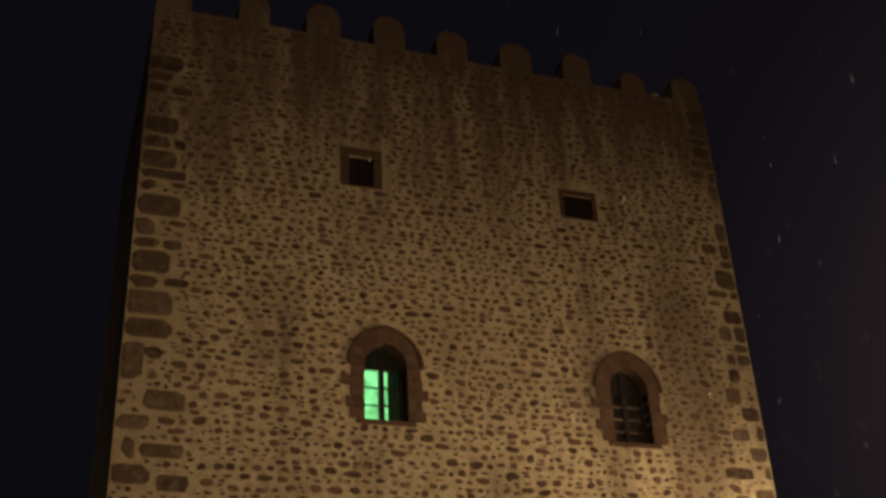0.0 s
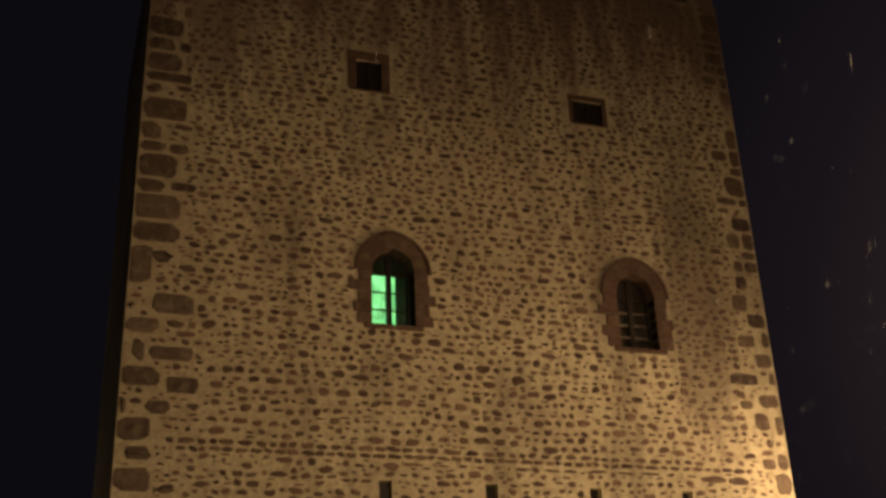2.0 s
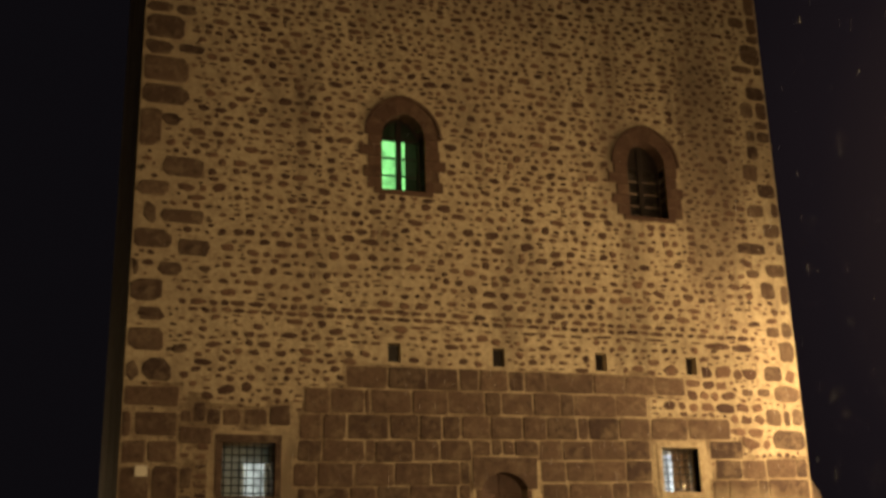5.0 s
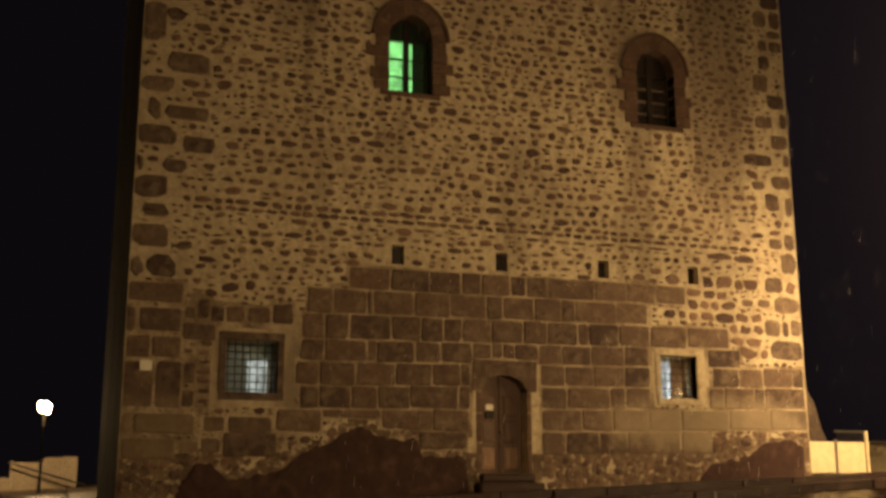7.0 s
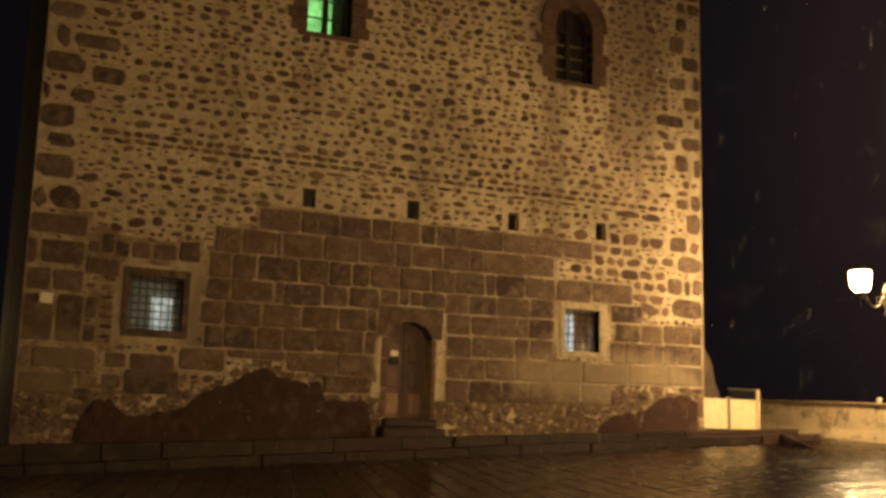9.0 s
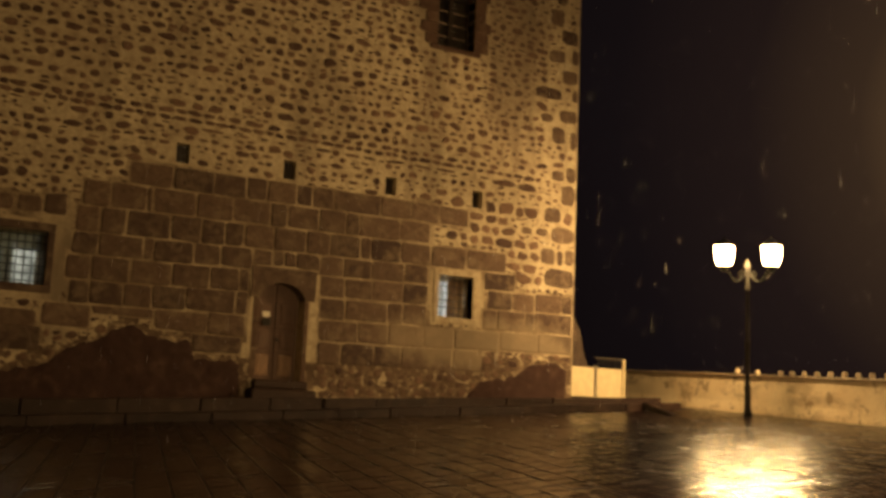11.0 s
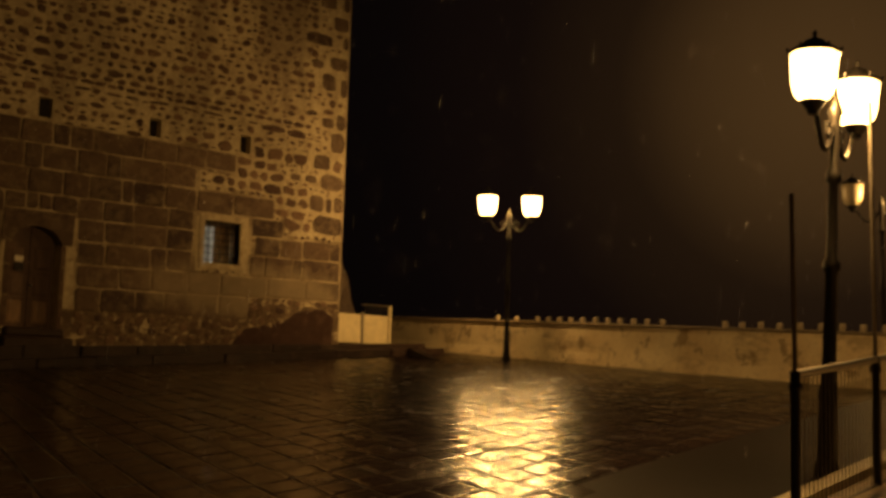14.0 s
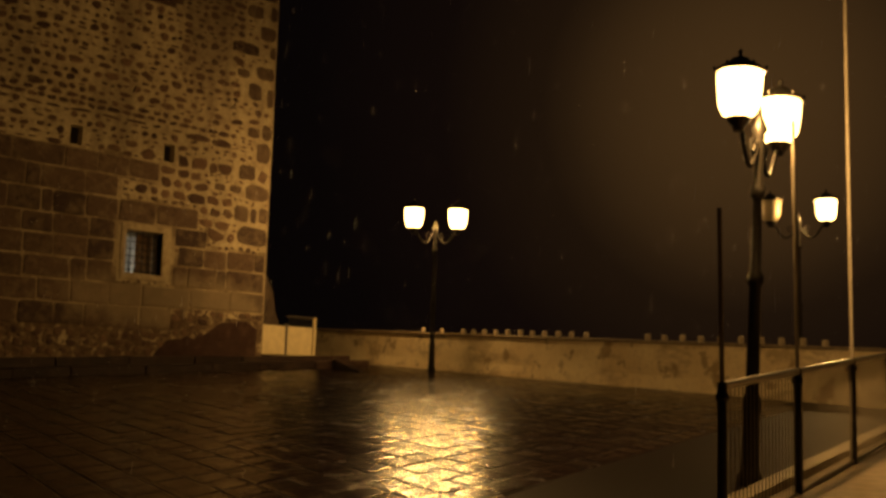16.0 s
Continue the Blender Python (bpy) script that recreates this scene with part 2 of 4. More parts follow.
UNLIT_GLASS = plain_material("frosted_lantern_glass", (0.55, 0.47, 0.33), 0.35, 0, 10, 0.15, 0.1)


# ---- mesh helpers ----
def link(name, bm, material, parent=None, label="", smooth=False):
    me = bpy.data.meshes.new(name)
    bm.to_mesh(me)
    bm.free()
    me.materials.append(material)
    if smooth:
        for p in me.polygons:
            p.use_smooth = True
    ob = new(name, me)
    ob.parent = parent
    if label:
        tagged(ob, label)
    return ob


def part(name, bm, material, parent, label="", smooth=False):
    return link(name, bm, material, parent, label, smooth)


def quick(name, verts, faces, material, parent, label=""):
    me = bpy.data.meshes.new(name)
    me.from_pydata(verts, [], faces)
    me.materials.append(material)
    ob = new(name, me)
    ob.parent = parent
    if label:
        tagged(ob, label)
    return ob


def thing(name, label, category, group="", at=(0, 0, 0), kind=""):
    ob = new(name)
    ob.empty_display_size = 0.2
    ob.location = at
    return tagged(ob, label, category, group, kind)


def add_box(bm, x0, x1, y0, y1, z0, z1, bevel=0.0):
    vs = bmesh.ops.create_cube(bm, size=1)["verts"]
    for v in vs:
        v.co = Vector((x0 if v.co.x < 0 else x1, y0 if v.co.y < 0 else y1, z0 if v.co.z < 0 else z1))
    if bevel:
        es = list({e for v in vs for e in v.link_edges})
        bmesh.ops.bevel(bm, geom=es, offset=bevel, segments=1, affect="EDGES")
    return bm


def boxed(x0, x1, y0, y1, z0, z1, bevel=0.0):
    return add_box(bmesh.new(), x0, x1, y0, y1, z0, z1, bevel)


def lathe(bm, profile, n=16, cx=0.0, cy=0.0):
    """A turned body round the vertical through (cx, cy): profile rows are (radius, z)."""
    rings = []
    for r, z in profile:
        rings.append([bm.verts.new((cx + r * math.cos(2 * math.pi * i / n), cy + r * math.sin(2 * math.pi * i / n), z)) for i in range(n)])
    for a, b in zip(rings, rings[1:]):
        for i in range(n):
            bm.faces.new((a[i], a[(i + 1) % n], b[(i + 1) % n], b[i]))
    bm.faces.new(list(reversed(rings[0])))
    bm.faces.new(rings[-1])
    return bm


def tube(bm, pts, r, n=8):
    """A round bar along the points."""
    pts = [Vector(p) for p in pts]
    rings = []
    for i, p in enumerate(pts):
        d = (pts[min(i + 1, len(pts) - 1)] - pts[max(i - 1, 0)]).normalized()
        a = d.orthogonal().normalized() if abs(d.z) > 0.95 else d.cross(Vector((0, 0, 1))).normalized()
        b = d.cross(a)
        rings.append([bm.verts.new(p + r * (math.cos(2 * math.pi * k / n) * a + math.sin(2 * math.pi * k / n) * b)) for k in range(n)])
    for a, b in zip(rings, rings[1:]):
        for i in range(n):
            bm.faces.new((a[i], a[(i + 1) % n], b[(i + 1) % n], b[i]))
    bm.faces.new(list(reversed(rings[0])))
    bm.faces.new(rings[-1])
    return bm


def prism(bm, outline, y0, y1):
    """An upright plate whose outline is given as (x, z), from depth y0 (front) to y1."""
    a = [bm.verts.new((x, y0, z)) for x, z in outline]
    b = [bm.verts.new((x, y1, z)) for x, z in outline]
    n = len(outline)
    bm.faces.new(a)
    bm.faces.new(list(reversed(b)))
    for i in range(n):
        bm.faces.new((a[(i + 1) % n], a[i], b[i], b[(i + 1) % n]))
    bmesh.ops.recalc_face_normals(bm, faces=bm.faces)
    return bm


# ---- the lie of the land ----
SX, SY, S0 = 0.06, 0.036, 0.928


def plane(x, y):
    return S0 + SX * x + SY * y


def smooth(a, b, t):
    t = min(1.0, max(0.0, (t - a) / (b - a)))
    return t * t * (3 - 2 * t)


def land(x, y):
    """The square rises gently to the tower; past its edges the hill falls away."""
    z = plane(max(-30.0, min(30.0, x)), max(-45.0, min(42.0, y)))
    far = max(smooth(27, 60, x), smooth(44, 80, y), smooth(-40, -90, x), smooth(-60, -120, y))
    return z * (1 - far) - 14.0 * far


def base_z(x):
    """Foot of the tower's front wall."""
    return 1.46 + 0.047 * (x - 1.7)


def build_ground():
    xs = [-3000, -900, -300, -140, -90, -65, -50, -40, -30] + [x * 2.0 for x in range(-14, 31)] + [66, 75, 90, 140, 300, 900, 3000]
    ys = [-3000, -900, -300, -140, -120, -100, -80, -60, -45, -35, -30] + [y * 2.0 for y in range(-14, 42)] + [90, 140, 300, 900, 3000]
    verts = [(x, y, land(x, y) - 0.03) for y in ys for x in xs]
    w = len(xs)
    faces = [(j * w + i, j * w + i + 1, (j + 1) * w + i + 1, (j + 1) * w + i) for j in range(len(ys) - 1) for i in range(w - 1)]
    tagged(quick("ground", verts, faces, GROUND, None), "dark wet ground of the sloping hilltop square", "ground", kind="structure")


build_ground()

# ---- the tower ----
TX0, TX1, TY1, TOP = 1.68, 18.2, 9.2, 22.1
WALL = 1.2
rng = random.Random(7)

# openings of the front wall: x0, x1, z0, z1
DOOR = (9.50, 10.60, 2.28, 4.47)
LOW_A = (3.75, 4.85, 3.92, 5.03)
LOW_B = (14.10, 15.08, 4.06, 5.09)
ARCH_A = (7.26, 8.32, 11.00, 12.98)
ARCH_B = (13.76, 14.84, 10.90, 12.95)
HIGH_A = (6.92, 7.58, 17.36, 18.25)
HIGH_B = (13.05, 13.92, 17.31, 18.03)
HOLES = [(x - 0.15, x + 0.15, 6.88, 7.32) for x in (7.51, 10.03, 12.66, 15.12)]
OPENINGS = [DOOR, LOW_A, LOW_B, ARCH_A, ARCH_B, HIGH_A, HIGH_B] + HOLES

# what the loose masonry keeps clear of
KEEP_OUT = [
    (9.22, 10.95, 1.8, 4.84), (3.45, 5.18, 3.62, 5.34), (13.82, 15.40, 3.92, 5.36),
    (6.84, 8.74, 10.9, 12.95), (7.05, 8.53, 12.95, 13.25), (7.35, 8.23, 13.25, 13.52),
    (13.32, 15.26, 10.8, 12.95), (13.56, 15.04, 12.95, 13.25), (13.86, 14.74, 13.25, 13.5), (6.60, 7.90, 17.28, 18.70), (12.82, 14.12, 17.24, 18.45),
] + [(a - 0.04, b + 0.04, c - 0.03, d + 0.04) for a, b, c, d in HOLES]


def clear(x0, x1, z0, z1):
    return not any(x1 > a and x0 < b and z1 > c and z0 < d for a, b, c, d in KEEP_OUT)


def panel(x0, x1, z0, z1, y0, y1, openings):
    """A thick wall with openings that go right through it."""
    bm = bmesh.new()
    xs = sorted({round(v, 3) for v in [x0, x1, *(v for o in openings for v in o[:2])] + [x0 + (x1 - x0) * i / 12 for i in range(13)]})
    zs = sorted({round(v, 3) for v in [z0, z1, *(v for o in openings for v in o[2:])] + [z0 + (z1 - z0) * i / 14 for i in range(15)]})
    known = {}

    def v(x, y, z):
        k = (round(x, 4), round(y, 4), round(z, 4))
        if k not in known:
            known[k] = bm.verts.new(k)
        return known[k]

    def solid(i, j):
        if not (0 <= i < len(xs) - 1 and 0 <= j < len(zs) - 1):
            return False
        cx, cz = (xs[i] + xs[i + 1]) / 2, (zs[j] + zs[j + 1]) / 2
        return not any(a < cx < b and c < cz < d for a, b, c, d in openings)

    for i in range(len(xs) - 1):
        for j in range(len(zs) - 1):
            if not solid(i, j):
                continue
            a, b, c, d = xs[i], xs[i + 1], zs[j], zs[j + 1]
            bm.faces.new((v(a, y0, c), v(b, y0, c), v(b, y0, d), v(a, y0, d)))
            bm.faces.new((v(b, y1, c), v(a, y1, c), v(a, y1, d), v(b, y1, d)))
            if not solid(i - 1, j):
                bm.faces.new((v(a, y1, c), v(a, y0, c), v(a, y0, d), v(a, y1, d)))
            if not solid(i + 1, j):
                bm.faces.new((v(b, y0, c), v(b, y1, c), v(b, y1, d), v(b, y0, d)))
            if not solid(i, j - 1):
                bm.faces.new((v(a, y1, c), v(b, y1, c), v(b, y0, c), v(a, y0, c)))
            if not solid(i, j + 1):
                bm.faces.new((v(a, y0, d), v(b, y0, d), v(b, y1, d), v(a, y1, d)))
    return bm


tower = thing("castle_tower", "square medieval castle tower of dark basalt rubble in pale mortar", "tower")
front = part("front_wall", panel(TX0, TX1, 0.4, TOP, 0, WALL, OPENINGS), MORTAR, tower, "pale lime mortar wall set with dark basalt stones")
part("side_wall", boxed(TX0, TX0 + WALL, WALL, TY1, 0.4, TOP, 0.02), MORTAR, tower)
part("side_wall", boxed(TX1 - WALL, TX1, WALL, TY1, 0.4, TOP, 0.02), MORTAR, tower)
part("back_wall", boxed(TX0 + WALL, TX1 - WALL, TY1 - WALL, TY1, 0.4, TOP), MORTAR, tower)
part("roof_terrace", boxed(TX0 + WALL, TX1 - WALL, WALL, TY1 - WALL, 21.2, 21.5), MORTAR, tower)


def merlon(x0, x1, y0, y1, h, loop=False):
    """A battlement with a rounded, weathered head."""
    w = x1 - x0
    out = [(x0, TOP - 0.01), (x1, TOP - 0.01)]
    for i in range(9):
        a = math.pi * i / 8
        out.append((x0 + w / 2 + w / 2 * math.cos(a) * (1 - 0.10 * math.sin(a)) + rng.uniform(-0.02, 0.02),
                    TOP + h * (0.58 + 0.42 * math.sin(a) ** 0.8) + rng.uniform(-0.04, 0.03)))
    return prism(bmesh.new(), out, y0, y1)


for x0, x1, h in ((1.70, 2.62, 0.95), (3.88, 4.72, 1.05), (5.75, 6.72, 1.1), (7.68, 8.61, 1.15), (9.57, 10.49, 1.05),
                  (11.53, 12.53, 1.02), (13.55, 14.45, 1.05), (15.45, 16.3, 0.75), (17.22, 18.15, 0.9)):
    part("merlon", merlon(x0, x1, 0.02, 0.55, h), MORTAR, tower)
for x in (3.9, 6.9, 9.9, 12.9, 15.9):
    part("merlon", merlon(x, x + 0.92, TY1 - 0.55, TY1 - 0.02, 1.0), MORTAR, tower)
bm = bmesh.new()
bmesh.ops.create_icosphere(bm, subdivisions=2, radius=0.15, matrix=Matrix.Translation((16.72, 0.25, TOP + 0.14)))
for v in bm.verts:
    v.co += 0.05 * noise.noise_vector(v.co * 5)
part("loose_pale_stone", bm, PLASTER, tower, "small pale stone on the battlements")


# -- masonry pieces --
def stone_mesh(w, h, n, square, proud, seed, wild=0.2):
    """Outline and faces of one field stone, lying on the wall's face round its own centre."""
    r = random.Random(seed)
    ring, top = [], []
    turn = r.uniform(0, 1)
    for i in range(n):
        a = 2 * math.pi * (i + turn) / n
        c, s = math.cos(a), math.sin(a)
        k = (abs(c) ** square + abs(s) ** square) ** (-1 / square) * r.uniform(1.04 - 1.6 * wild, 1.04 + 0.35 * wild)
        ring.append((w / 2 * k * c, 0.02, h / 2 * k * s))
        q = r.uniform(0.96 - wild, 0.97 - 0.5 * wild)
        top.append((w / 2 * k * c * q, -proud * r.uniform(0.7, 1.15), h / 2 * k * s * q))
    lean = r.uniform(-0.4, 0.4) if wild > 0.15 and h > 0.5 * w else r.uniform(-0.08, 0.08) if wild > 0.15 else 0.0
    ring, top = ([(x * math.cos(lean) - z * math.sin(lean), y, x * math.sin(lean) + z * math.cos(lean)) for x, y, z in pts] for pts in (ring, top))
    verts = ring + top + [(0, -proud * 1.15, 0)]
    faces = [(i, (i + 1) % n, n + (i + 1) % n, n + i) for i in range(n)] + [(n + i, n + (i + 1) % n, 2 * n) for i in range(n)]
    return verts, faces


def block_mesh(w, h, proud, r, corner):
    """One squared block with worn corners and eased edges, round its own centre."""
    out = []
    for sx, sz in ((-1, -1), (1, -1), (1, 1), (-1, 1)):
        c = r.uniform(0.3, 2.0) * corner
        d = r.uniform(0.3, 2.0) * corner
        x, z = sx * (w / 2 + r.uniform(-0.022, 0.012)), sz * (h / 2 + r.uniform(-0.020, 0.010))
        pair = [(x, z - sz * d), (x - sx * c, z)]
        out += pair if sx * sz > 0 else pair[::-1]
    n = len(out)
    lean = (r.uniform(-0.008, 0.008), r.uniform(-0.008, 0.008))
    verts = [(x, 0.02, z) for x, z in out]
    verts += [(x * (1 - 0.016 / w), -proud * 0.5, z * (1 - 0.016 / h)) for x, z in out]
    verts += [(x * (1 - 0.07 / w), -proud + lean[0] * x + lean[1] * z, z * (1 - 0.07 / h)) for x, z in out]
    faces = [(k * n + i, k * n + (i + 1) % n, (k + 1) * n + (i + 1) % n, (k + 1) * n + i) for k in (0, 1) for i in range(n)]
    return verts, faces + [tuple(range(2 * n, 3 * n))]


PIECES = []   # squared blocks and quoins, built at the end of the file
RUBBLE = []   # field stones


# dark render left at the wall's foot: the upper outlines
PATCH_A = [(2.85, 1.95), (3.21, 2.48), (3.55, 2.50), (3.9, 2.20), (4.2, 2.24), (4.6, 2.28), (5.02, 2.42), (5.49, 2.82), (6.1, 3.0),
           (6.3, 3.26), (6.72, 3.37), (7.04, 3.18), (7.48, 3.11), (7.98, 3.07), (8.10, 2.72), (8.6, 2.68), (9.2, 2.70)]
PATCH_B = [(14.97, 2.15), (15.42, 2.60), (16.0, 2.66), (16.5, 2.82), (16.84, 3.08), (17.2, 3.17), (17.67, 3.18), (18.05, 3.0)]


def profile(points, x):
    for (a, za), (b, zb) in zip(points, points[1:]):
        if a <= x <= b:
            return za + (zb - za) * (x - a) / (b - a)
    return -9.0


# the courses of squared blocks, from below: height at x = 5.5, rise to the right, and the joints along the course (None: a break)
BEDS = [(2.60, 0.016), (3.10, 0.020), (3.60, 0.022), (4.10, 0.024), (4.62, 0.021), (5.11, 0.018), (5.68, 0.0135), (6.24, 0.0105), (6.78, 0.003)]
JOINTS = [
    (3.74, 4.89, None, 8.02, 9.14, None, 10.96, 11.56, 12.43, 13.14, 14.56, 15.44),
    (4.85, 5.85, 7.16, 8.34, 9.22, None, 10.96, 11.98, 12.78, 13.75, 14.59, 15.92, 17.1, 18.16),
    (5.34, 5.77, 6.46, 7.07, 7.80, 8.94, 9.22, None, 10.96, 11.61, 12.73, 13.13, 13.80, None, 15.40, 15.83, 16.68, 16.97, 18.16),
    (5.24, 5.74, 6.58, 7.47, 8.33, 9.00, 9.22, None, 10.96, 11.58, 12.31, 13.12, 13.80, None, 15.51, 16.28, 16.96, 17.82, 18.16),
    (5.32, 5.87, 6.82, 7.04, 7.92, 8.53, 9.29, 9.75, 10.03, 10.32, 10.92, 11.52, 12.25, 13.14, 13.80, None, 15.42, 16.34),
    (5.36, 5.86, 6.41, 7.36, 8.06, 8.60, 9.04, 9.76, 10.54, 11.14, 11.94, 12.21, 13.01, 13.85, 14.86, 16.06),
    (5.47, 6.04, 6.81, 6.95, 7.90, 8.75, 9.64, 10.03, 10.83, 11.52, 11.87, 12.97, 13.80),
    (6.38, 7.35, 8.26, 9.02, 9.52, 10.24, 10.64, 11.18, 12.42, 13.25, 14.05, 14.88),
]
# single blocks round the barred window and at the wall's end: x0, x1, z0, z1
SINGLE = [
    (1.70, 2.83, 5.73, 6.17), (1.70, 1.90, 5.09, 5.62), (1.93, 2.80, 5.12, 5.63), (2.83, 3.54, 4.97, 5.34), (1.70, 2.20, 4.57, 5.04), (2.22, 2.82, 4.59, 5.05),
    (1.70, 2.31, 3.54, 4.51), (2.33, 2.86, 3.54, 4.53), (2.88, 3.15, 4.06, 4.52), (1.94, 3.19, 3.02, 3.46), (1.72, 2.81, 2.50, 2.94), (1.70, 1.92, 3.02, 3.46),
    (2.85, 3.28, 2.64, 2.90), (2.85, 3.08, 5.42, 5.69), (3.12, 3.37, 5.42, 5.86), (3.40, 3.70, 5.38, 5.72), (3.73, 4.14, 5.38, 5.74), (4.17, 4.68, 5.38, 5.75),
    (4.71, 5.17, 5.39, 5.85), (3.84, 4.78, 3.06, 3.42), (3.30, 3.72, 2.64, 2.97), (2.88, 3.14, 3.55, 3.95), (3.32, 3.80, 3.08, 3.40),
]


def bed(k, x):
    z, rise = BEDS[k]
    return z + rise * (x - 5.5)


for k, row in enumerate(JOINTS):
    for a, b in zip(row, row[1:]):
        if a is None or b is None:
            continue
        xm, g = (a + b) / 2, rng.uniform(0.004, 0.028)
        zl, zh = bed(k, xm), bed(k + 1, xm)
        foot = max(profile(PATCH_A, xm) + 0.10, profile(PATCH_B, xm) + 0.16)
        zl = max(zl, foot)
        if 9.2 < a and b < 10.95 and k == 4:
            zl = 4.83
        if zh - zl > 0.15:
            PIECES.append(("ashlar_block", xm, (zl + zh) / 2, b - a - g, zh - zl - rng.uniform(0.006, 0.028), rng.uniform(0.004, 0.024)))
for a, b, c, d in SINGLE:
    PIECES.append(("ashlar_block", (a + b) / 2, (c + d) / 2, b - a - 0.015, d - c - 0.015, rng.uniform(0.004, 0.022)))
block_boxes = [(x - w / 2, x + w / 2, z - h / 2, z + h / 2) for _, x, z, w, h, _ in PIECES]

# corner stones: squared and rounded, in uneven courses
QUOINS = []


def quoin_column(edge, way, z_low, z_high, wide, seed):
    r = random.Random(seed)
    z, big = z_low, True
    while z < z_high:
        h = r.choice((0.30, 0.38, 0.46, 0.56, 0.68))
        x, reach = 0.01, r.uniform(0.75, 1.0) * wide * (1.1 if big else 0.7)
        first = True
        while x < reach:
            w = r.uniform(0.45, 1.2) * min(1.0, wide) if first else r.uniform(0.25, 0.8)
            hh = h - r.uniform(0.03, 0.10) if first else h * r.uniform(0.55, 0.9)
            QUOINS.append((edge + way * (x + w / 2), z + h / 2 + (0 if first else r.uniform(-0.04, 0.04)), w - 0.04, hh, first))
            x += w + r.uniform(0.0, 0.09)
            first = False
        z, big = z + h, not big


# those that can be told apart: x0, x1, z0, z1
LEFT_STONES = [
    (1.70, 2.19, 11.50, 12.42), (2.15, 2.65, 12.03, 12.34), (2.23, 3.16, 10.83, 11.31), (1.70, 1.88, 10.88, 11.09), (1.70, 2.43, 10.35, 10.71), (1.88, 2.16, 9.71, 10.22),
    (2.23, 3.18, 9.75, 10.07), (1.70, 2.52, 9.16, 9.60), (2.66, 3.34, 9.03, 9.41), (2.23, 2.76, 8.55, 8.86), (1.70, 2.39, 7.97, 8.48), (1.88, 2.45, 7.56, 7.85),
    (1.70, 2.45, 6.91, 7.40), (2.50, 2.95, 6.88, 7.08), (2.02, 2.65, 6.28, 6.76), (1.70, 1.98, 6.25, 6.71), (3.10, 3.40, 8.64, 8.84), (1.70, 1.85, 8.55, 8.9),
]
RIGHT_STONES = [
    (17.42, 17.77, 12.80, 13.20), (17.20, 17.69, 12.17, 12.67), (17.60, 18.17, 11.73, 12.13), (17.21, 17.74, 11.16, 11.52), (17.96, 18.17, 11.21, 11.61),
    (17.64, 18.17, 10.62, 11.03), (16.79, 17.67, 10.11, 10.45), (17.99, 18.17, 10.16, 10.49), (16.99, 17.37, 9.47, 9.71), (17.57, 18.17, 9.54, 9.91),
    (17.35, 17.79, 8.93, 9.41), (17.96, 18.17, 8.83, 9.34), (17.39, 17.79, 7.93, 8.21), (17.86, 18.17, 7.93, 8.35), (17.70, 18.17, 7.31, 7.85),
    (17.18, 17.71, 6.79, 7.20), (17.41, 18.17, 6.27, 6.70), (16.49, 16.81, 6.40, 6.58), (16.94, 17.30, 6.40, 6.61), (17.10, 17.57, 5.68, 6.11),
    (17.63, 17.80, 5.69, 6.07), (17.88, 18.17, 5.70, 6.12), (17.24, 18.17, 5.09, 5.59),
]
for a, b, c, d in LEFT_STONES + RIGHT_STONES:
    QUOINS.append(((a + b) / 2, (c + d) / 2, b - a, d - c, b < 9 or b - a > 0.4))
quoin_column(TX0, 1, 12.5, 20.4, 1.0, 11)
quoin_column(TX1, -1, 13.3, 21.3, 0.6, 8)
QUOINS = [q for q in QUOINS if q[1] < 13.2 or rng.random() > 0.2]


def in_patch(x, z):
    return z < profile(PATCH_A, x) + 0.05 or z < profile(PATCH_B, x) + 0.05


def in_ashlar(x, z):
    return any(a - 0.07 < x < b + 0.07 and c - 0.07 < z < d + 0.07 for a, b, c, d in block_boxes)


quoin_boxes = [(x - w / 2 - 0.03, x + w / 2 + 0.03, z - h / 2 - 0.02, z + h / 2 + 0.02) for x, z, w, h, _ in QUOINS]


def bed_coat(name, material, wanted, label):
    """A thin coat of mortar over part of the wall, with a ragged edge."""
    bm = bmesh.new()
    s, known = 0.11, {}

    def v(i, k):
        if (i, k) not in known:
            p = Vector((TX0 + 0.005 + i * s, 0.0, 1.2 + k * s))
            d = noise.noise_vector(p * 4.0) * 0.045
            known[i, k] = bm.verts.new((min(max(p.x + d.x, TX0 + 0.004), TX1 - 0.004), -0.004, p.z + d.z))
        return known[i, k]

    for i in range(150):
        for k in range(54):
            x, z = TX0 + (i + 0.5) * s, 1.2 + (k + 0.5) * s
            if x > TX1 - 0.06 or not all(x < a - 0.1 or x > b + 0.1 or z < c - 0.1 or z > d + 0.1 for a, b, c, d in OPENINGS):
                continue
            if wanted(x, z):
                bm.faces.new((v(i, k), v(i + 1, k), v(i + 1, k + 1), v(i, k + 1)))
    part(name, bm, material, front, label)


def at_foot(x, z):
    if in_patch(x, z):
        return True
    edge = 2.70 + 0.016 * (x - 5.5) if x < 15.3 else 3.25
    return z < edge + 0.12 * noise.noise(Vector((x * 2.1, 2.0, z * 2.1))) and noise.noise(Vector((x * 1.3, 4.0, z * 1.3))) < 0.38


bed_coat("foot_mortar", FOOT, at_foot, "dark earthy mortar at the wall's foot")
bed_coat("bed_mortar", BED, lambda x, z: not at_foot(x, z) and (in_ashlar(x, z) or x < 3.4 and z < 6.0), "old brown mortar with pale repointing")


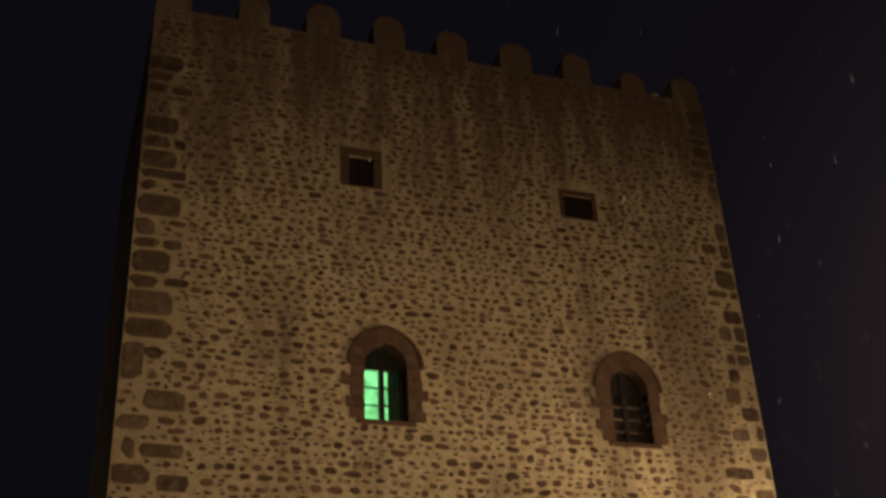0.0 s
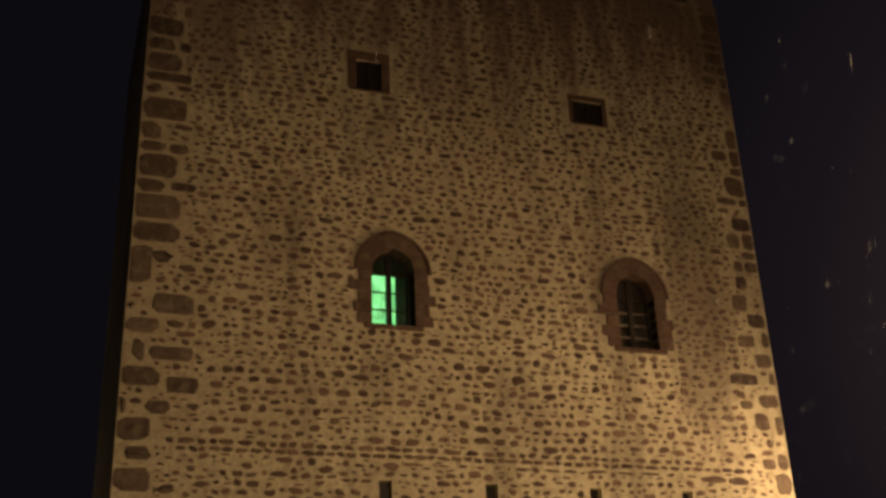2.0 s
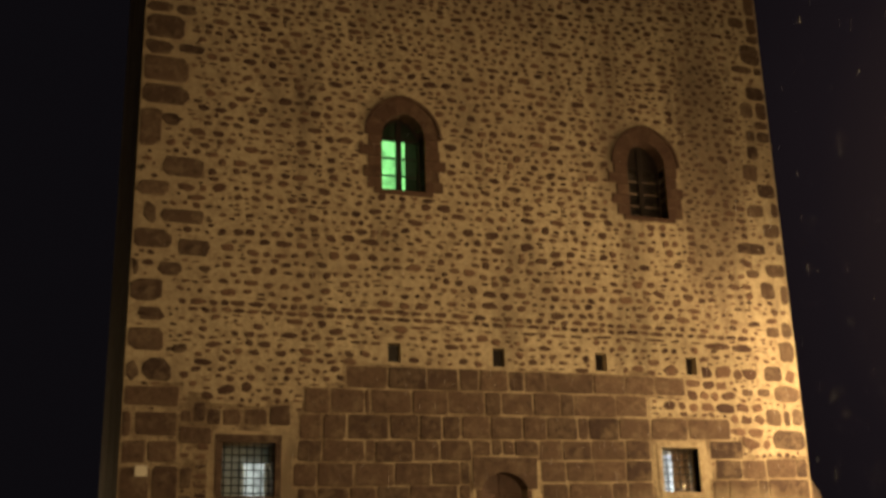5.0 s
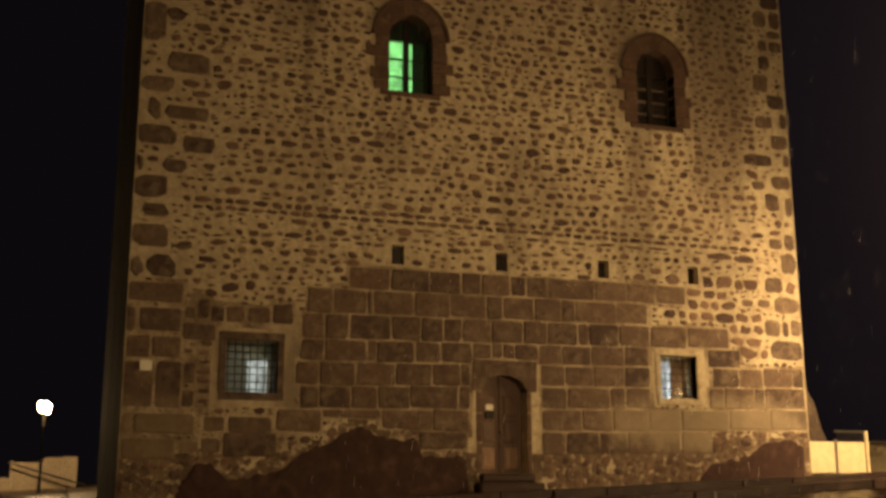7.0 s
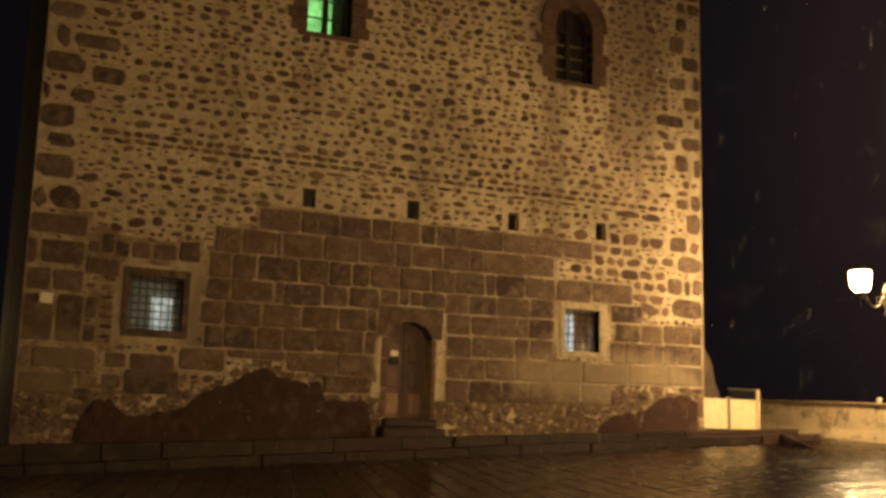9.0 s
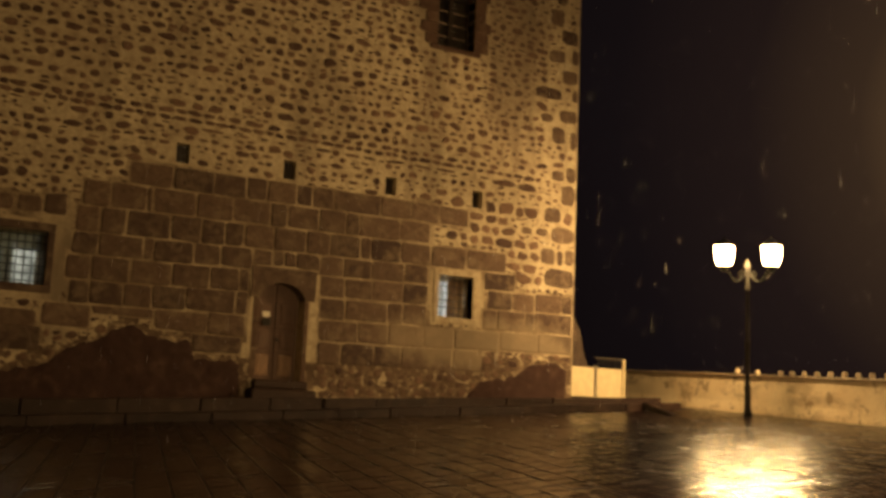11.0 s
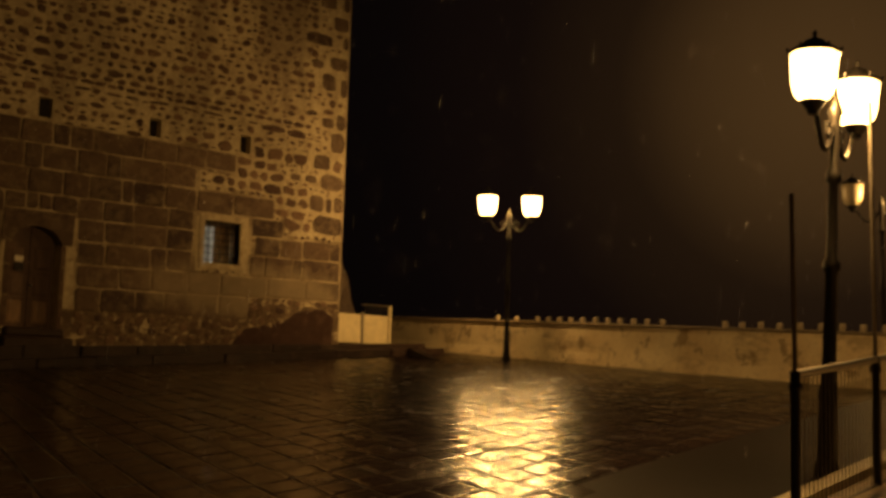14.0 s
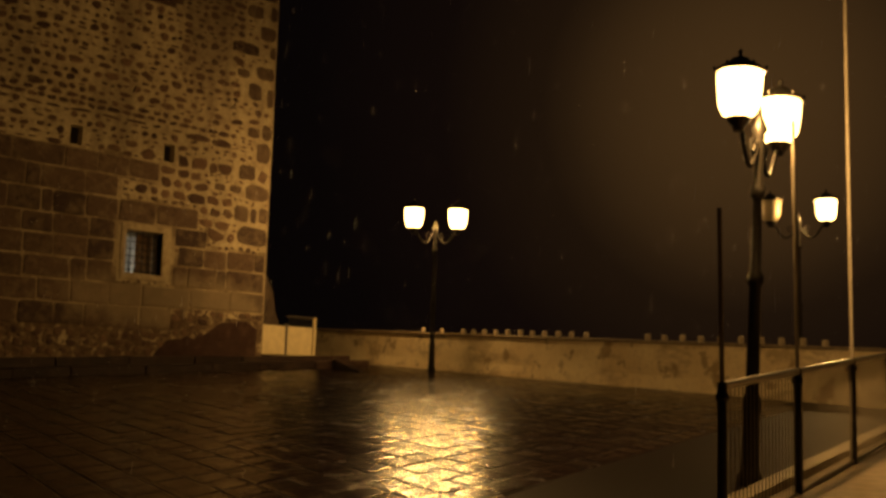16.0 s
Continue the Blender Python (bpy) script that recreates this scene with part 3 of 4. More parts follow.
class Sown:
    """Stones laid so far, looked up by place."""

    def __init__(self):
        self.cells = {}

    def near(self, x, z):
        i, k = int(x * 2), int(z * 2)
        for a in (i - 1, i, i + 1):
            for b in (k - 1, k, k + 1):
                yield from self.cells.get((a, b), ())

    def free(self, x, z, w, h, f=0.5):
        return not any(abs(s[0] - x) < f * (s[2] + w) and abs(s[1] - z) < f * (s[3] + h) for s in self.near(x, z))

    def lay(self, x, z, w, h, r):
        stone = (x, z, w, h, r.randrange(10 ** 6))
        RUBBLE.append(stone)
        self.cells.setdefault((int(x * 2), int(z * 2)), []).append(stone)


def bare(x, z, w, h):
    """Wall with neither block, corner stone, render nor opening."""
    if z < base_z(x) + 0.1 or not TX0 + 0.06 < x - w / 2 or not x + w / 2 < TX1 - 0.06 or z > TOP - 0.12:
        return False
    if in_patch(x, z) or not clear(x - w / 2, x + w / 2, z - h / 2, z + h / 2):
        return False
    for a, b, c, d in block_boxes + quoin_boxes:
        if a - 0.01 < x + w * 0.45 and x - w * 0.45 < b + 0.01 and c - 0.01 < z + h * 0.45 and z - h * 0.45 < d + 0.01:
            return False
    return not any(a < x < b and c < z < d for a, b, c, d in OPENINGS)


def rubble():
    r = random.Random(21)
    sown = Sown()
    # the levelling course: lines of thin flat stones
    for z0, xa, xb, hs, gap in ((8.02, 2.7, 9.0, 0.13, 0.07), (8.01, 9.0, 15.5, 0.125, 0.12), (7.86, 2.9, 17.0, 0.115, 0.035), (7.69, 7.9, 16.8, 0.07, 0.4)):
        x = xa
        while x < xb:
            w = r.uniform(0.16, 0.36) if hs > 0.1 else r.uniform(0.2, 0.6)
            sown.lay(x + w / 2, z0 + r.uniform(-0.012, 0.012), w, hs * r.uniform(0.85, 1.15), r)
            x += w + r.uniform(0.2, 1.0) * gap
    # rounder, larger stones between the squared blocks and the corner
    z = 4.72
    while z < 6.9:
        h, x = r.uniform(0.21, 0.33), 14.2 + r.uniform(0, 0.2)
        while x < 18.0:
            w = r.uniform(0.22, 0.52)
            hh = h * r.uniform(0.85, 1.0)
            if bare(x + w / 2, z + h / 2, w, hh) and sown.free(x + w / 2, z + h / 2, w, hh, 0.5):
                sown.lay(x + w / 2, z + h / 2 + r.uniform(-0.02, 0.02), w, hh, r)
                x += w + r.uniform(0.04, 0.07)
            else:
                x += 0.05
        z += h + 0.045
    for _ in range(2500):
        x, z = r.uniform(14.3, 18.0), r.uniform(4.7, 6.95)
        w = r.uniform(0.08, 0.26)
        h = w * r.uniform(0.5, 0.9)
        if bare(x, z, w, h) and sown.free(x, z, w + 0.02, h + 0.02, 0.5):
            sown.lay(x, z, w, h, r)
    # thin levelling stones beside the barred window
    for k in range(7):
        sown.lay(3.33 + r.uniform(-0.03, 0.03), 3.72 + 0.2 * k, r.uniform(0.22, 0.34), r.uniform(0.07, 0.16), r)
    sown.lay(15.9, 7.62, 0.7, 0.14, r)
    sown.lay(16.62, 7.60, 0.55, 0.15, r)
    # the field: loose rows of larger stones
    z = 4.6
    while z < TOP - 0.12:
        h = r.uniform(0.13, 0.20) if z < 14 else r.uniform(0.11, 0.165)
        x = TX0 + 0.08 + r.uniform(0, 0.3)
        while x < TX1 - 0.1:
            big = r.random()
            w = r.uniform(0.10, 0.17) if big < 0.42 else r.uniform(0.17, 0.27) if big < 0.88 else r.uniform(0.27, 0.42)
            hh = min(h * 1.1, max(0.065, w * r.uniform(0.34, 0.95)))
            cx, cz = x + w / 2, z + r.uniform(-0.05, 0.05) + 0.04 * math.sin(x * 1.1 + z * 2)
            x += w + r.uniform(0.025, 0.145)
            if bare(cx, cz, w, hh) and sown.free(cx, cz, w, hh, 0.52):
                sown.lay(cx, cz, w, hh, r)
        z += h * 0.93 + r.uniform(0.02, 0.06)
    # flat chips that fill the rows
    for _ in range(16000):
        x, z = r.uniform(TX0 + 0.1, TX1 - 0.1), r.uniform(4.6, TOP - 0.2)
        w = r.uniform(0.07, 0.24)
        h = r.uniform(0.035, 0.07)
        if sown.free(x, z, w + 0.02, h + 0.02, 0.54) and bare(x, z, w, h):
            sown.lay(x, z, w, h, r)
    # small stones packed at the wall's foot and along the render's edge
    for i in range(14000):
        x, z, w = r.uniform(TX0 + 0.1, TX1 - 0.15), r.uniform(1.6, 4.4), r.uniform(0.15, 0.3) if i < 3000 else r.choice((0.06, 0.09, 0.13)) * r.uniform(0.8, 1.4)
        h = w * r.uniform(0.5, 1.0)
        if sown.free(x, z, w, h, 0.49) and bare(x, z, w, h):
            sown.lay(x, z, w, h, r)


rubble()


def render_patch(points, name):
    """A lumpy coat of dark render with a ragged upper edge."""
    bm = bmesh.new()
    xa, xb = points[0][0], points[-1][0]
    nx, nz = int((xb - xa) / 0.06), 22
    grid = []
    for i in range(nx + 1):
        x = xa + (xb - xa) * i / nx
        lo, hi = base_z(x) - 0.25, profile(points, min(x, xb - 1e-6)) + 0.10 * noise.noise(Vector((x * 5, 3, 0))) + 0.05 * noise.noise(Vector((x * 14, 7, 0)))
        col = []
        for k in range(nz + 1):
            f = k / nz
            z = lo + (hi - lo) * f
            edge = min(1.0, (1 - f) * 9, (i if points is PATCH_B else i + 1) * 0.6, (nx - i) * 0.6)
            d = 0.035 + 0.028 * noise.fractal(Vector((x * 2.6, 0, z * 2.6)), 0.8, 2.0, 5) + 0.012 * (1 - f)
            col.append(bm.verts.new((x, 0.015 - max(0.0, edge) * max(0.022, d), z)))
        grid.append(col)
    for a, b in zip(grid, grid[1:]):
        for k in range(nz):
            bm.faces.new((a[k], b[k], b[k + 1], a[k + 1]))
    return part(name, bm, ROCK, front, "rough dark brown render with a ragged edge", smooth=True)


render_patch(PATCH_A, "render_patch")
render_patch(PATCH_B, "render_patch")


# plugs added in the wall holes in place of the darkness inside them
for a, b, c, d in HOLES:
    part("dark_plug", boxed(a + 0.002, b - 0.002, 0.22, 0.5, c + 0.002, d - 0.002, 0.01), FRAME_WOOD, front, "dark plug added to blacken a wall hole")


# -- windows and door --
def room(x0, x1, z0, z1, depth, name, color, watts, lamp_at):
    """The lit chamber behind a window, with its lamp."""
    bm = boxed(x0, x1, WALL + 0.02, WALL + depth, z0, z1)
    bm.faces.ensure_lookup_table()
    gone = [f for f in bm.faces if f.calc_center_median().y < WALL + 0.03]
    bmesh.ops.delete(bm, geom=gone, context="FACES_ONLY")
    part(name, bm, ROOM, tower, "pale plastered room inside")
    lamp = bpy.data.lights.new("room_lamp", "POINT")
    lamp.energy, lamp.color, lamp.shadow_soft_size = watts, color, 0.12
    new("room_lamp", lamp).location = lamp_at


LIFT = 0.11   # how far the two arcs' centres stand past the middle


def arch_points(cx, spring, r, n=12, flip=False):
    """A slightly pointed arch of two arcs, from the right springing to the left one; r: half its width."""
    q = r + LIFT
    top = math.acos(LIFT / q)
    half = [(q * math.cos(top * i / (n // 2)) - LIFT, q * math.sin(top * i / (n // 2))) for i in range(n // 2 + 1)]
    pts = [(cx + x, spring + z) for x, z in half] + [(cx - x, spring + z) for x, z in half[-2::-1]]
    return list(reversed(pts)) if flip else pts


def arch_rise(r):
    return math.sqrt((r + LIFT) ** 2 - LIFT ** 2)


def arched_surround(win, o, seed):
    """Brown stone round an arched window: wedge stones above, toothed jamb stones at the sides, a sill."""
    r = random.Random(seed)
    x0, x1, z0, z1 = o
    cx, ri = (x0 + x1) / 2, (x1 - x0) / 2
    spring, ro = z1 - arch_rise(ri), ri + 0.36
    inner, outer = arch_points(cx, spring, ri - 0.004, 24), arch_points(cx, spring, ro, 24)
    for i in range(0, 24, 2):
        out = inner[i:i + 3] + outer[i:i + 3][::-1]
        mx, mz = sum(p[0] for p in out) / 6, sum(p[1] for p in out) / 6
        out = [(mx + (x - mx) * 0.982, mz + (z - mz) * 0.982) for x, z in out]
        part("wedge_stone", prism(bmesh.new(), out, -0.035 - r.uniform(0, 0.012), 0.42), SURROUND, win)
    out = arch_points(cx, spring, ro + 0.075, 18) + arch_points(cx, spring, ro + 0.006, 18, True)
    part("hood_mould", prism(bmesh.new(), out, -0.075, 0.02), SURROUND, win)
    h = (spring - z0) / 5
    for side in (-1, 1):
        for k in range(5):
            w = (0.36, 0.46, 0.38, 0.52, 0.35)[(k + (1 if side > 0 else 0)) % 5] * r.uniform(0.9, 1.1)
            e = x0 if side < 0 else x1
            part("jamb_stone", boxed(min(e, e + side * w), max(e, e + side * w), -0.03 - r.uniform(0, 0.012), 0.42,
                                     z0 + k * h + 0.006, z0 + (k + 1) * h - 0.006, 0.01), SURROUND, win)
    part("sill", boxed(x0 - 0.2, x1 + 0.2, -0.05, 0.42, z0 - 0.12, z0 - 0.004, 0.015), SURROUND, win)


def casement(win, o, y, rows, fan, head_cloth, bar_wood):
    """A two-leaf window with an arched head of wood."""
    x0, x1, z0, z1 = o
    cx, ri = (x0 + x1) / 2, (x1 - x0) / 2
    spring = z1 - arch_rise(ri)
    over = [p for p in arch_points(cx, spring, ri, 24) if p[1] > fan + 0.01]
    head = [(over[0][0], fan)] + over + [(over[-1][0], fan)]
    part("arched_head", prism(bmesh.new(), head, y + 0.01, y + 0.016), head_cloth, win, "dim glazed arched head")
    rim = arch_points(cx, spring, ri) + arch_points(cx, spring, ri - 0.06, 12, True)
    part("arched_rim", prism(bmesh.new(), rim, y - 0.02, y + 0.05), FRAME_WOOD, win)
    bm = boxed(x0, x0 + 0.05, y - 0.02, y + 0.05, z0, fan)
    add_box(bm, x1 - 0.05, x1, y - 0.02, y + 0.05, z0, fan)
    add_box(bm, x0 + 0.05, x1 - 0.05, y - 0.02, y + 0.05, z0, z0 + 0.06)
    add_box(bm, x0 + 0.05, x1 - 0.05, y - 0.02, y + 0.05, fan - 0.05, fan + 0.01)
    part("window_frame", bm, FRAME_WOOD, win)
    part("mullion", boxed(cx - 0.07, cx + 0.07, y - 0.04, y + 0.05, z0 + 0.06, z1 - 0.08, 0.01), FRAME_WOOD, win)
    h = (fan - 0.05 - z0 - 0.06) / rows
    for side in (0, 1):
        a, b = (x0 + 0.05, cx - 0.055) if side == 0 else (cx + 0.055, x1 - 0.05)
        for k in range(rows):
            za = z0 + 0.06 + k * h
            if k:
                part("glazing_bar", boxed(a, b, y - 0.01, y + 0.035, za - 0.017, za + 0.017), bar_wood, win)
            g = part("pane", boxed(a, b, y + 0.008, y + 0.014, za + 0.017, za + h - 0.017), GLASS, win)
            g.visible_shadow = False


win = thing("arched_window", "arched window with brown stone surround, lit green inside", "window")
arched_surround(win, ARCH_A, 31)
casement(win, ARCH_A, 0.40, 3, 12.46, DARK_CLOTH, FRAME_WOOD)
# added cloth that keeps the right leaf in the dark of the reveal
part("right_leaf_dimmer", boxed(7.99, 8.30, 0.52, 0.525, 11.02, 12.95), DARK_CLOTH, win, "dark cloth added to dim the right leaf")
room(6.3, 9.6, 10.6, 14.6, 3.0, "green_room", (0.40, 1.0, 0.25), 330, (7.4, 2.2, 13.6))
win = thing("arched_window", "dark unlit arched window with thin glazing bars", "window")
arched_surround(win, ARCH_B, 32)
casement(win, ARCH_B, 0.34, 4, 12.35, FRAME_WOOD, BAR_WOOD)
# added board: stands in for the unlit dark behind the panes
part("dark_backing", boxed(13.765, 14.835, 0.47, 0.50, 10.905, 12.945), FRAME_WOOD, win, "dark board added to keep the inside black")


def square_surround(win, o, w, depth, seed, material, sill=None):
    r = random.Random(seed)
    x0, x1, z0, z1 = o
    part("lintel", boxed(x0 - w, x1 + w, -0.02, depth, z1 + 0.002, z1 + w * 1.1, 0.015), material, win)
    part("sill", boxed(x0 - w * 0.8, x1 + w, -0.035, depth, z0 - (sill or w * 1.1), z0 - 0.002, 0.015), material, win)
    part("jamb_stone", boxed(x0 - w * r.uniform(0.9, 1.1), x0, -0.02, depth, z0, z1, 0.012), material, win)
    part("jamb_stone", boxed(x1, x1 + w * r.uniform(0.9, 1.1), -0.02, depth, z0, z1, 0.012), material, win)


def grille(win, o, nx, nz, y):
    x0, x1, z0, z1 = o
    for i in range(nx):
        x = x0 + (x1 - x0) * (i + 0.5) / nx
        part("iron_bar", tube(bmesh.new(), [(x, y, z0 - 0.03), (x, y, z1 + 0.03)], 0.013, 6), IRON, win)
    for k in range(nz):
        z = z0 + (z1 - z0) * (k + 0.5) / nz
        part("iron_bar", tube(bmesh.new(), [(x0 - 0.03, y - 0.022, z), (x1 + 0.03, y - 0.022, z)], 0.013, 6), IRON, win)


win = thing("barred_window", "square barred window with bluish white light inside", "window")
square_surround(win, LOW_A, 0.15, 0.3, 41, QUOIN)
grille(win, LOW_A, 7, 7, 0.24)
g = part("pane", boxed(3.76, 4.84, 0.36, 0.37, 3.93, 5.02), GLASS, win)
g.visible_shadow = False
# added sheets: they stand in for the room's dim depth, left and top
part("left_dimmer", boxed(3.76, 4.30, 0.55, 0.556, 3.95, 5.02), DIM_CLOTH, win, "grey sheet added to dim the left of the room")
part("top_dimmer", boxed(4.31, 4.84, 0.57, 0.576, 4.68, 5.02), DIM_CLOTH, win, "grey sheet added to dim the top of the room")
room(3.0, 6.2, 3.2, 6.0, 2.4, "blue_room", (1.0, 0.97, 0.78), 70, (5.2, 2.3, 5.4))
win = thing("barred_window", "square barred window with pale margin and white light inside", "window")
square_surround(win, LOW_B, 0.14, 0.26, 42, MORTAR)
grille(win, LOW_B, 6, 6, 0.22)
g = part("pane", boxed(14.11, 15.07, 0.34, 0.35, 4.07, 5.08), GLASS, win)
g.visible_shadow = False
part("curtain", boxed(14.60, 15.06, 0.42, 0.44, 4.08, 5.07), CURTAIN, win, "drawn brown curtain")
room(13.4, 16.2, 3.4, 6.0, 2.2, "white_room", (1.0, 0.95, 0.86), 260, (13.8, 2.7, 5.5))

for o, lab in ((HIGH_A, "small square high window with worn brown stone frame"), (HIGH_B, "small dark square high window in rough frame")):
    win = thing("high_window", lab, "window", "high windows")
    square_surround(win, o, 0.24 if o is HIGH_A else 0.15, 0.48, 51, SURROUND, 0.05)
    bm = boxed(o[0], o[1], 0.07, 0.11, o[2], o[3])
    part("shutter", bm, FRAME_WOOD, win, "closed dark wooden shutter")
    x = (o[0] + o[1]) / 2
    part("mullion", boxed(x - 0.03, x + 0.03, 0.04, 0.07, o[2], o[3], 0.008), FRAME_WOOD, win)

door = thing("door_1", "old panelled two-leaf wooden door in an arched stone frame", "door", kind="structure")
x0, x1, z0, z1 = DOOR
arc = [(x0 + (x1 - x0) * i / 10, 4.14 + (z1 - 4.14) * math.sin(math.pi * i / 10) ** 0.6) for i in range(11)]
part("arched_lintel", prism(bmesh.new(), [(x0 - 0.22, 4.10), (x0, 4.10)] + arc + [(x1, 4.10), (x1 + 0.24, 4.10), (x1 + 0.26, 4.80), (x0 - 0.2, 4.80)],
                            -0.03, 0.34), ASHLAR, door, "dark stone lintel cut to a low arch")
for k, (za, zb) in enumerate(((2.28, 2.95), (2.96, 3.6), (3.61, 4.09))):
    part("jamb_stone", boxed(x0 - 0.13, x0 - 0.001, -0.012, 0.34, za, zb, 0.01), SURROUND, door)
    part("jamb_stone", boxed(x1 + 0.001, x1 + 0.11, -0.012, 0.34, za, zb, 0.01), SURROUND, door)
for side in (0, 1):
    a, b = (x0, 10.045) if side == 0 else (10.055, x1)
    leaf = part("leaf", boxed(a, b, 0.36, 0.42, z0, z1, 0.006), WOOD, door, "dark brown wooden door leaf")
    for za, zb in ((2.38, 2.86), (2.98, 3.42), (3.56, 4.02)):
        bm = boxed(a + 0.11, b - 0.11, 0.335, 0.362, za, zb, 0.012)
        add_box(bm, a + 0.16, b - 0.16, 0.322, 0.337, za + 0.05, zb - 0.05, 0.006)
        part("door_panel", bm, WOOD_PANEL if za < 2.5 else WOOD, leaf)
    for z in (2.34, 2.92, 3.49, 4.06):
        part("door_rail", boxed(a + 0.01, b - 0.01, 0.343, 0.362, z - 0.035, z + 0.035, 0.005), WOOD, leaf)
part("door_handle", lathe(bmesh.new(), [(0.012, 0), (0.03, 0.01), (0.034, 0.03), (0.012, 0.045)], 10), STEEL, door, "round metal knob").matrix_local = pose(10.11, 0.345, 3.2, 90, 0, 0)
part("notice", boxed(9.72, 9.90, 0.318, 0.334, 3.70, 3.83, 0.004), SIGN, door, "small pale notice plate")
part("letter_box", boxed(9.71, 9.91, 0.28, 0.334, 3.50, 3.67, 0.008), IRON, door, "dark letter box")
plate = thing("wall_plate", "small square pale plate fixed to the stone wall", "sign")
part("plate", boxed(2.0, 2.25, -0.05, -0.024, 4.30, 4.52, 0.006), SIGN, plate)
for sx in (2.025, 2.225):
    for sz in (4.325, 4.495):
        part("screw", boxed(sx - 0.008, sx + 0.008, -0.056, -0.05, sz - 0.008, sz + 0.008), IRON, plate)


# ---- steps and platform before the tower ----
def sloped_block(x0, x1, y0, y1, top, bottom, n=1):
    """A long slab whose top and bottom follow functions of x."""
    bm = bmesh.new()
    rows = []
    for i in range(n + 1):
        x = x0 + (x1 - x0) * i / n
        rows.append([bm.verts.new((x, y, z)) for y, z in ((y0, bottom(x)), (y1, bottom(x)), (y1, top(x)), (y0, top(x)))])
    for a, b in zip(rows, rows[1:]):
        for k in range(4):
            bm.faces.new((a[k], a[(k + 1) % 4], b[(k + 1) % 4], b[k]))
    bm.faces.new(list(reversed(rows[0])))
    bm.faces.new(rows[-1])
    bmesh.ops.recalc_face_normals(bm, faces=bm.faces)
    bmesh.ops.bevel(bm, geom=list(bm.edges), offset=0.012, segments=1, affect="EDGES")
    return bm


platform = thing("platform", "low wet stone platform with two long steps at the tower's foot", "steps", kind="structure")
low = lambda x: plane(x, -1.9) - 0.3  # noqa: E731
r = random.Random(4)
x = 0.6
while x < 20.2:
    w = min(r.uniform(1.1, 1.9), 20.6 - x)
    d = r.uniform(-0.02, 0.02)
    part("step_stone", sloped_block(x + 0.008, x + w - 0.008, -1.75 + d, -0.98, lambda q: plane(q, -1.75) + 0.17 + d * 0.4, low), STEP, platform)
    part("step_stone", sloped_block(x + 0.008, x + w - 0.008, -1.0 - d, 0.0 if x + w < 18.3 else 2.6, lambda q: base_z(q) + 0.03 - d * 0.4, low), STEP, platform)
    x += w
bm = bmesh.new()
for px, py, h in ((19.15, -1.75, 0.2), (18.0, -4.1, 0.02)):
    for off, up in ((0, -0.2), (0.3, -0.2), (0.3, h), (0, h)):
        bm.verts.new((px + off, py + off * 0.5, plane(px + off, py) + up))
bm.verts.ensure_lookup_table()
for f in ((0, 1, 2, 3), (7, 6, 5, 4), (0, 4, 5, 1), (1, 5, 6, 2), (2, 6, 7, 3), (3, 7, 4, 0)):
    bm.faces.new([bm.verts[i] for i in f])
bmesh.ops.recalc_face_normals(bm, faces=bm.faces)
part("ramp_kerb", bm, STEP, platform, "dark stone kerb sinking into the paving")
doorstep = thing("doorstep", "worn dark stone doorstep below the wooden door", "step", kind="structure")
part("step_stone", boxed(9.3, 10.85, -0.42, -0.002, 1.80, 2.08, 0.05), DOORSTEP, doorstep)
part("step_stone", boxed(9.42, 10.72, -0.2, 0.36, 2.081, 2.275, 0.04), DOORSTEP, doorstep)


# ---- parapet along the edge of the square ----
PX, PY, PD = 20.75, -4.0, Vector((0.227, 0.974, 0)).normalized()


def along(s, off=0.0):
    """A place on the parapet's inner foot, s metres from the lamp towards the tower; off: outwards."""
    p = Vector((PX, PY, 0)) + PD * s + Vector((PD.y, -PD.x, 0)) * off
    return p.x, p.y


parapet = thing("parapet", "low stained cream plastered wall along the square's edge", "wall", kind="structure")
S_LOW, S_HIGH = -24.0, 9.0
bm = bmesh.new()
rings = []
n = 110
for i in range(n + 1):
    s = S_LOW + (S_HIGH - S_LOW) * i / n
    ring = []
    for off, h in ((0, -0.3), (-0.02, 0.0), (0, 0.25), (0, 0.55), (0.0, 0.86), (0.32, 0.86), (0.32, -0.3)):
        x, y = along(s, off + 0.018 * noise.noise(Vector((s * 0.9, h * 3, 0))))
        ring.append(bm.verts.new((x, y, plane(x, y) + h)))
    rings.append(ring)
for a, b in zip(rings, rings[1:]):
    for k in range(len(a)):
        bm.faces.new((a[k], b[k], b[(k + 1) % len(a)], a[(k + 1) % len(a)]))
bm.faces.new(rings[0])
bm.faces.new(list(reversed(rings[-1])))
bmesh.ops.recalc_face_normals(bm, faces=bm.faces)
part("wall_body", bm, PLASTER, parapet)
r = random.Random(9)
s = S_LOW
while s < S_HIGH - 0.2:
    L = r.uniform(0.9, 1.3)
    x, y = along(s + L / 2, 0.16)
    o = part("coping_slab", boxed(-L / 2 + 0.01, L / 2 - 0.01, -0.21, 0.21, 0, 0.055, 0.012), COPING, parapet)
    o.matrix_local = pose(x, y, plane(x, y) + 0.862, 0, -math.degrees(math.atan(SX * PD.x + SY * PD.y)), math.degrees(math.atan2(PD.y, PD.x)))
    s += L
tooth = bmesh.new()
add_box(tooth, -0.045, 0.045, -0.045, 0.045, 0, 0.125, 0.015)
tooth_mesh = bpy.data.meshes.new("coping_tooth")
tooth.to_mesh(tooth_mesh)
tooth.free()
tooth_mesh.materials.append(KERB)
s = S_LOW + 0.2
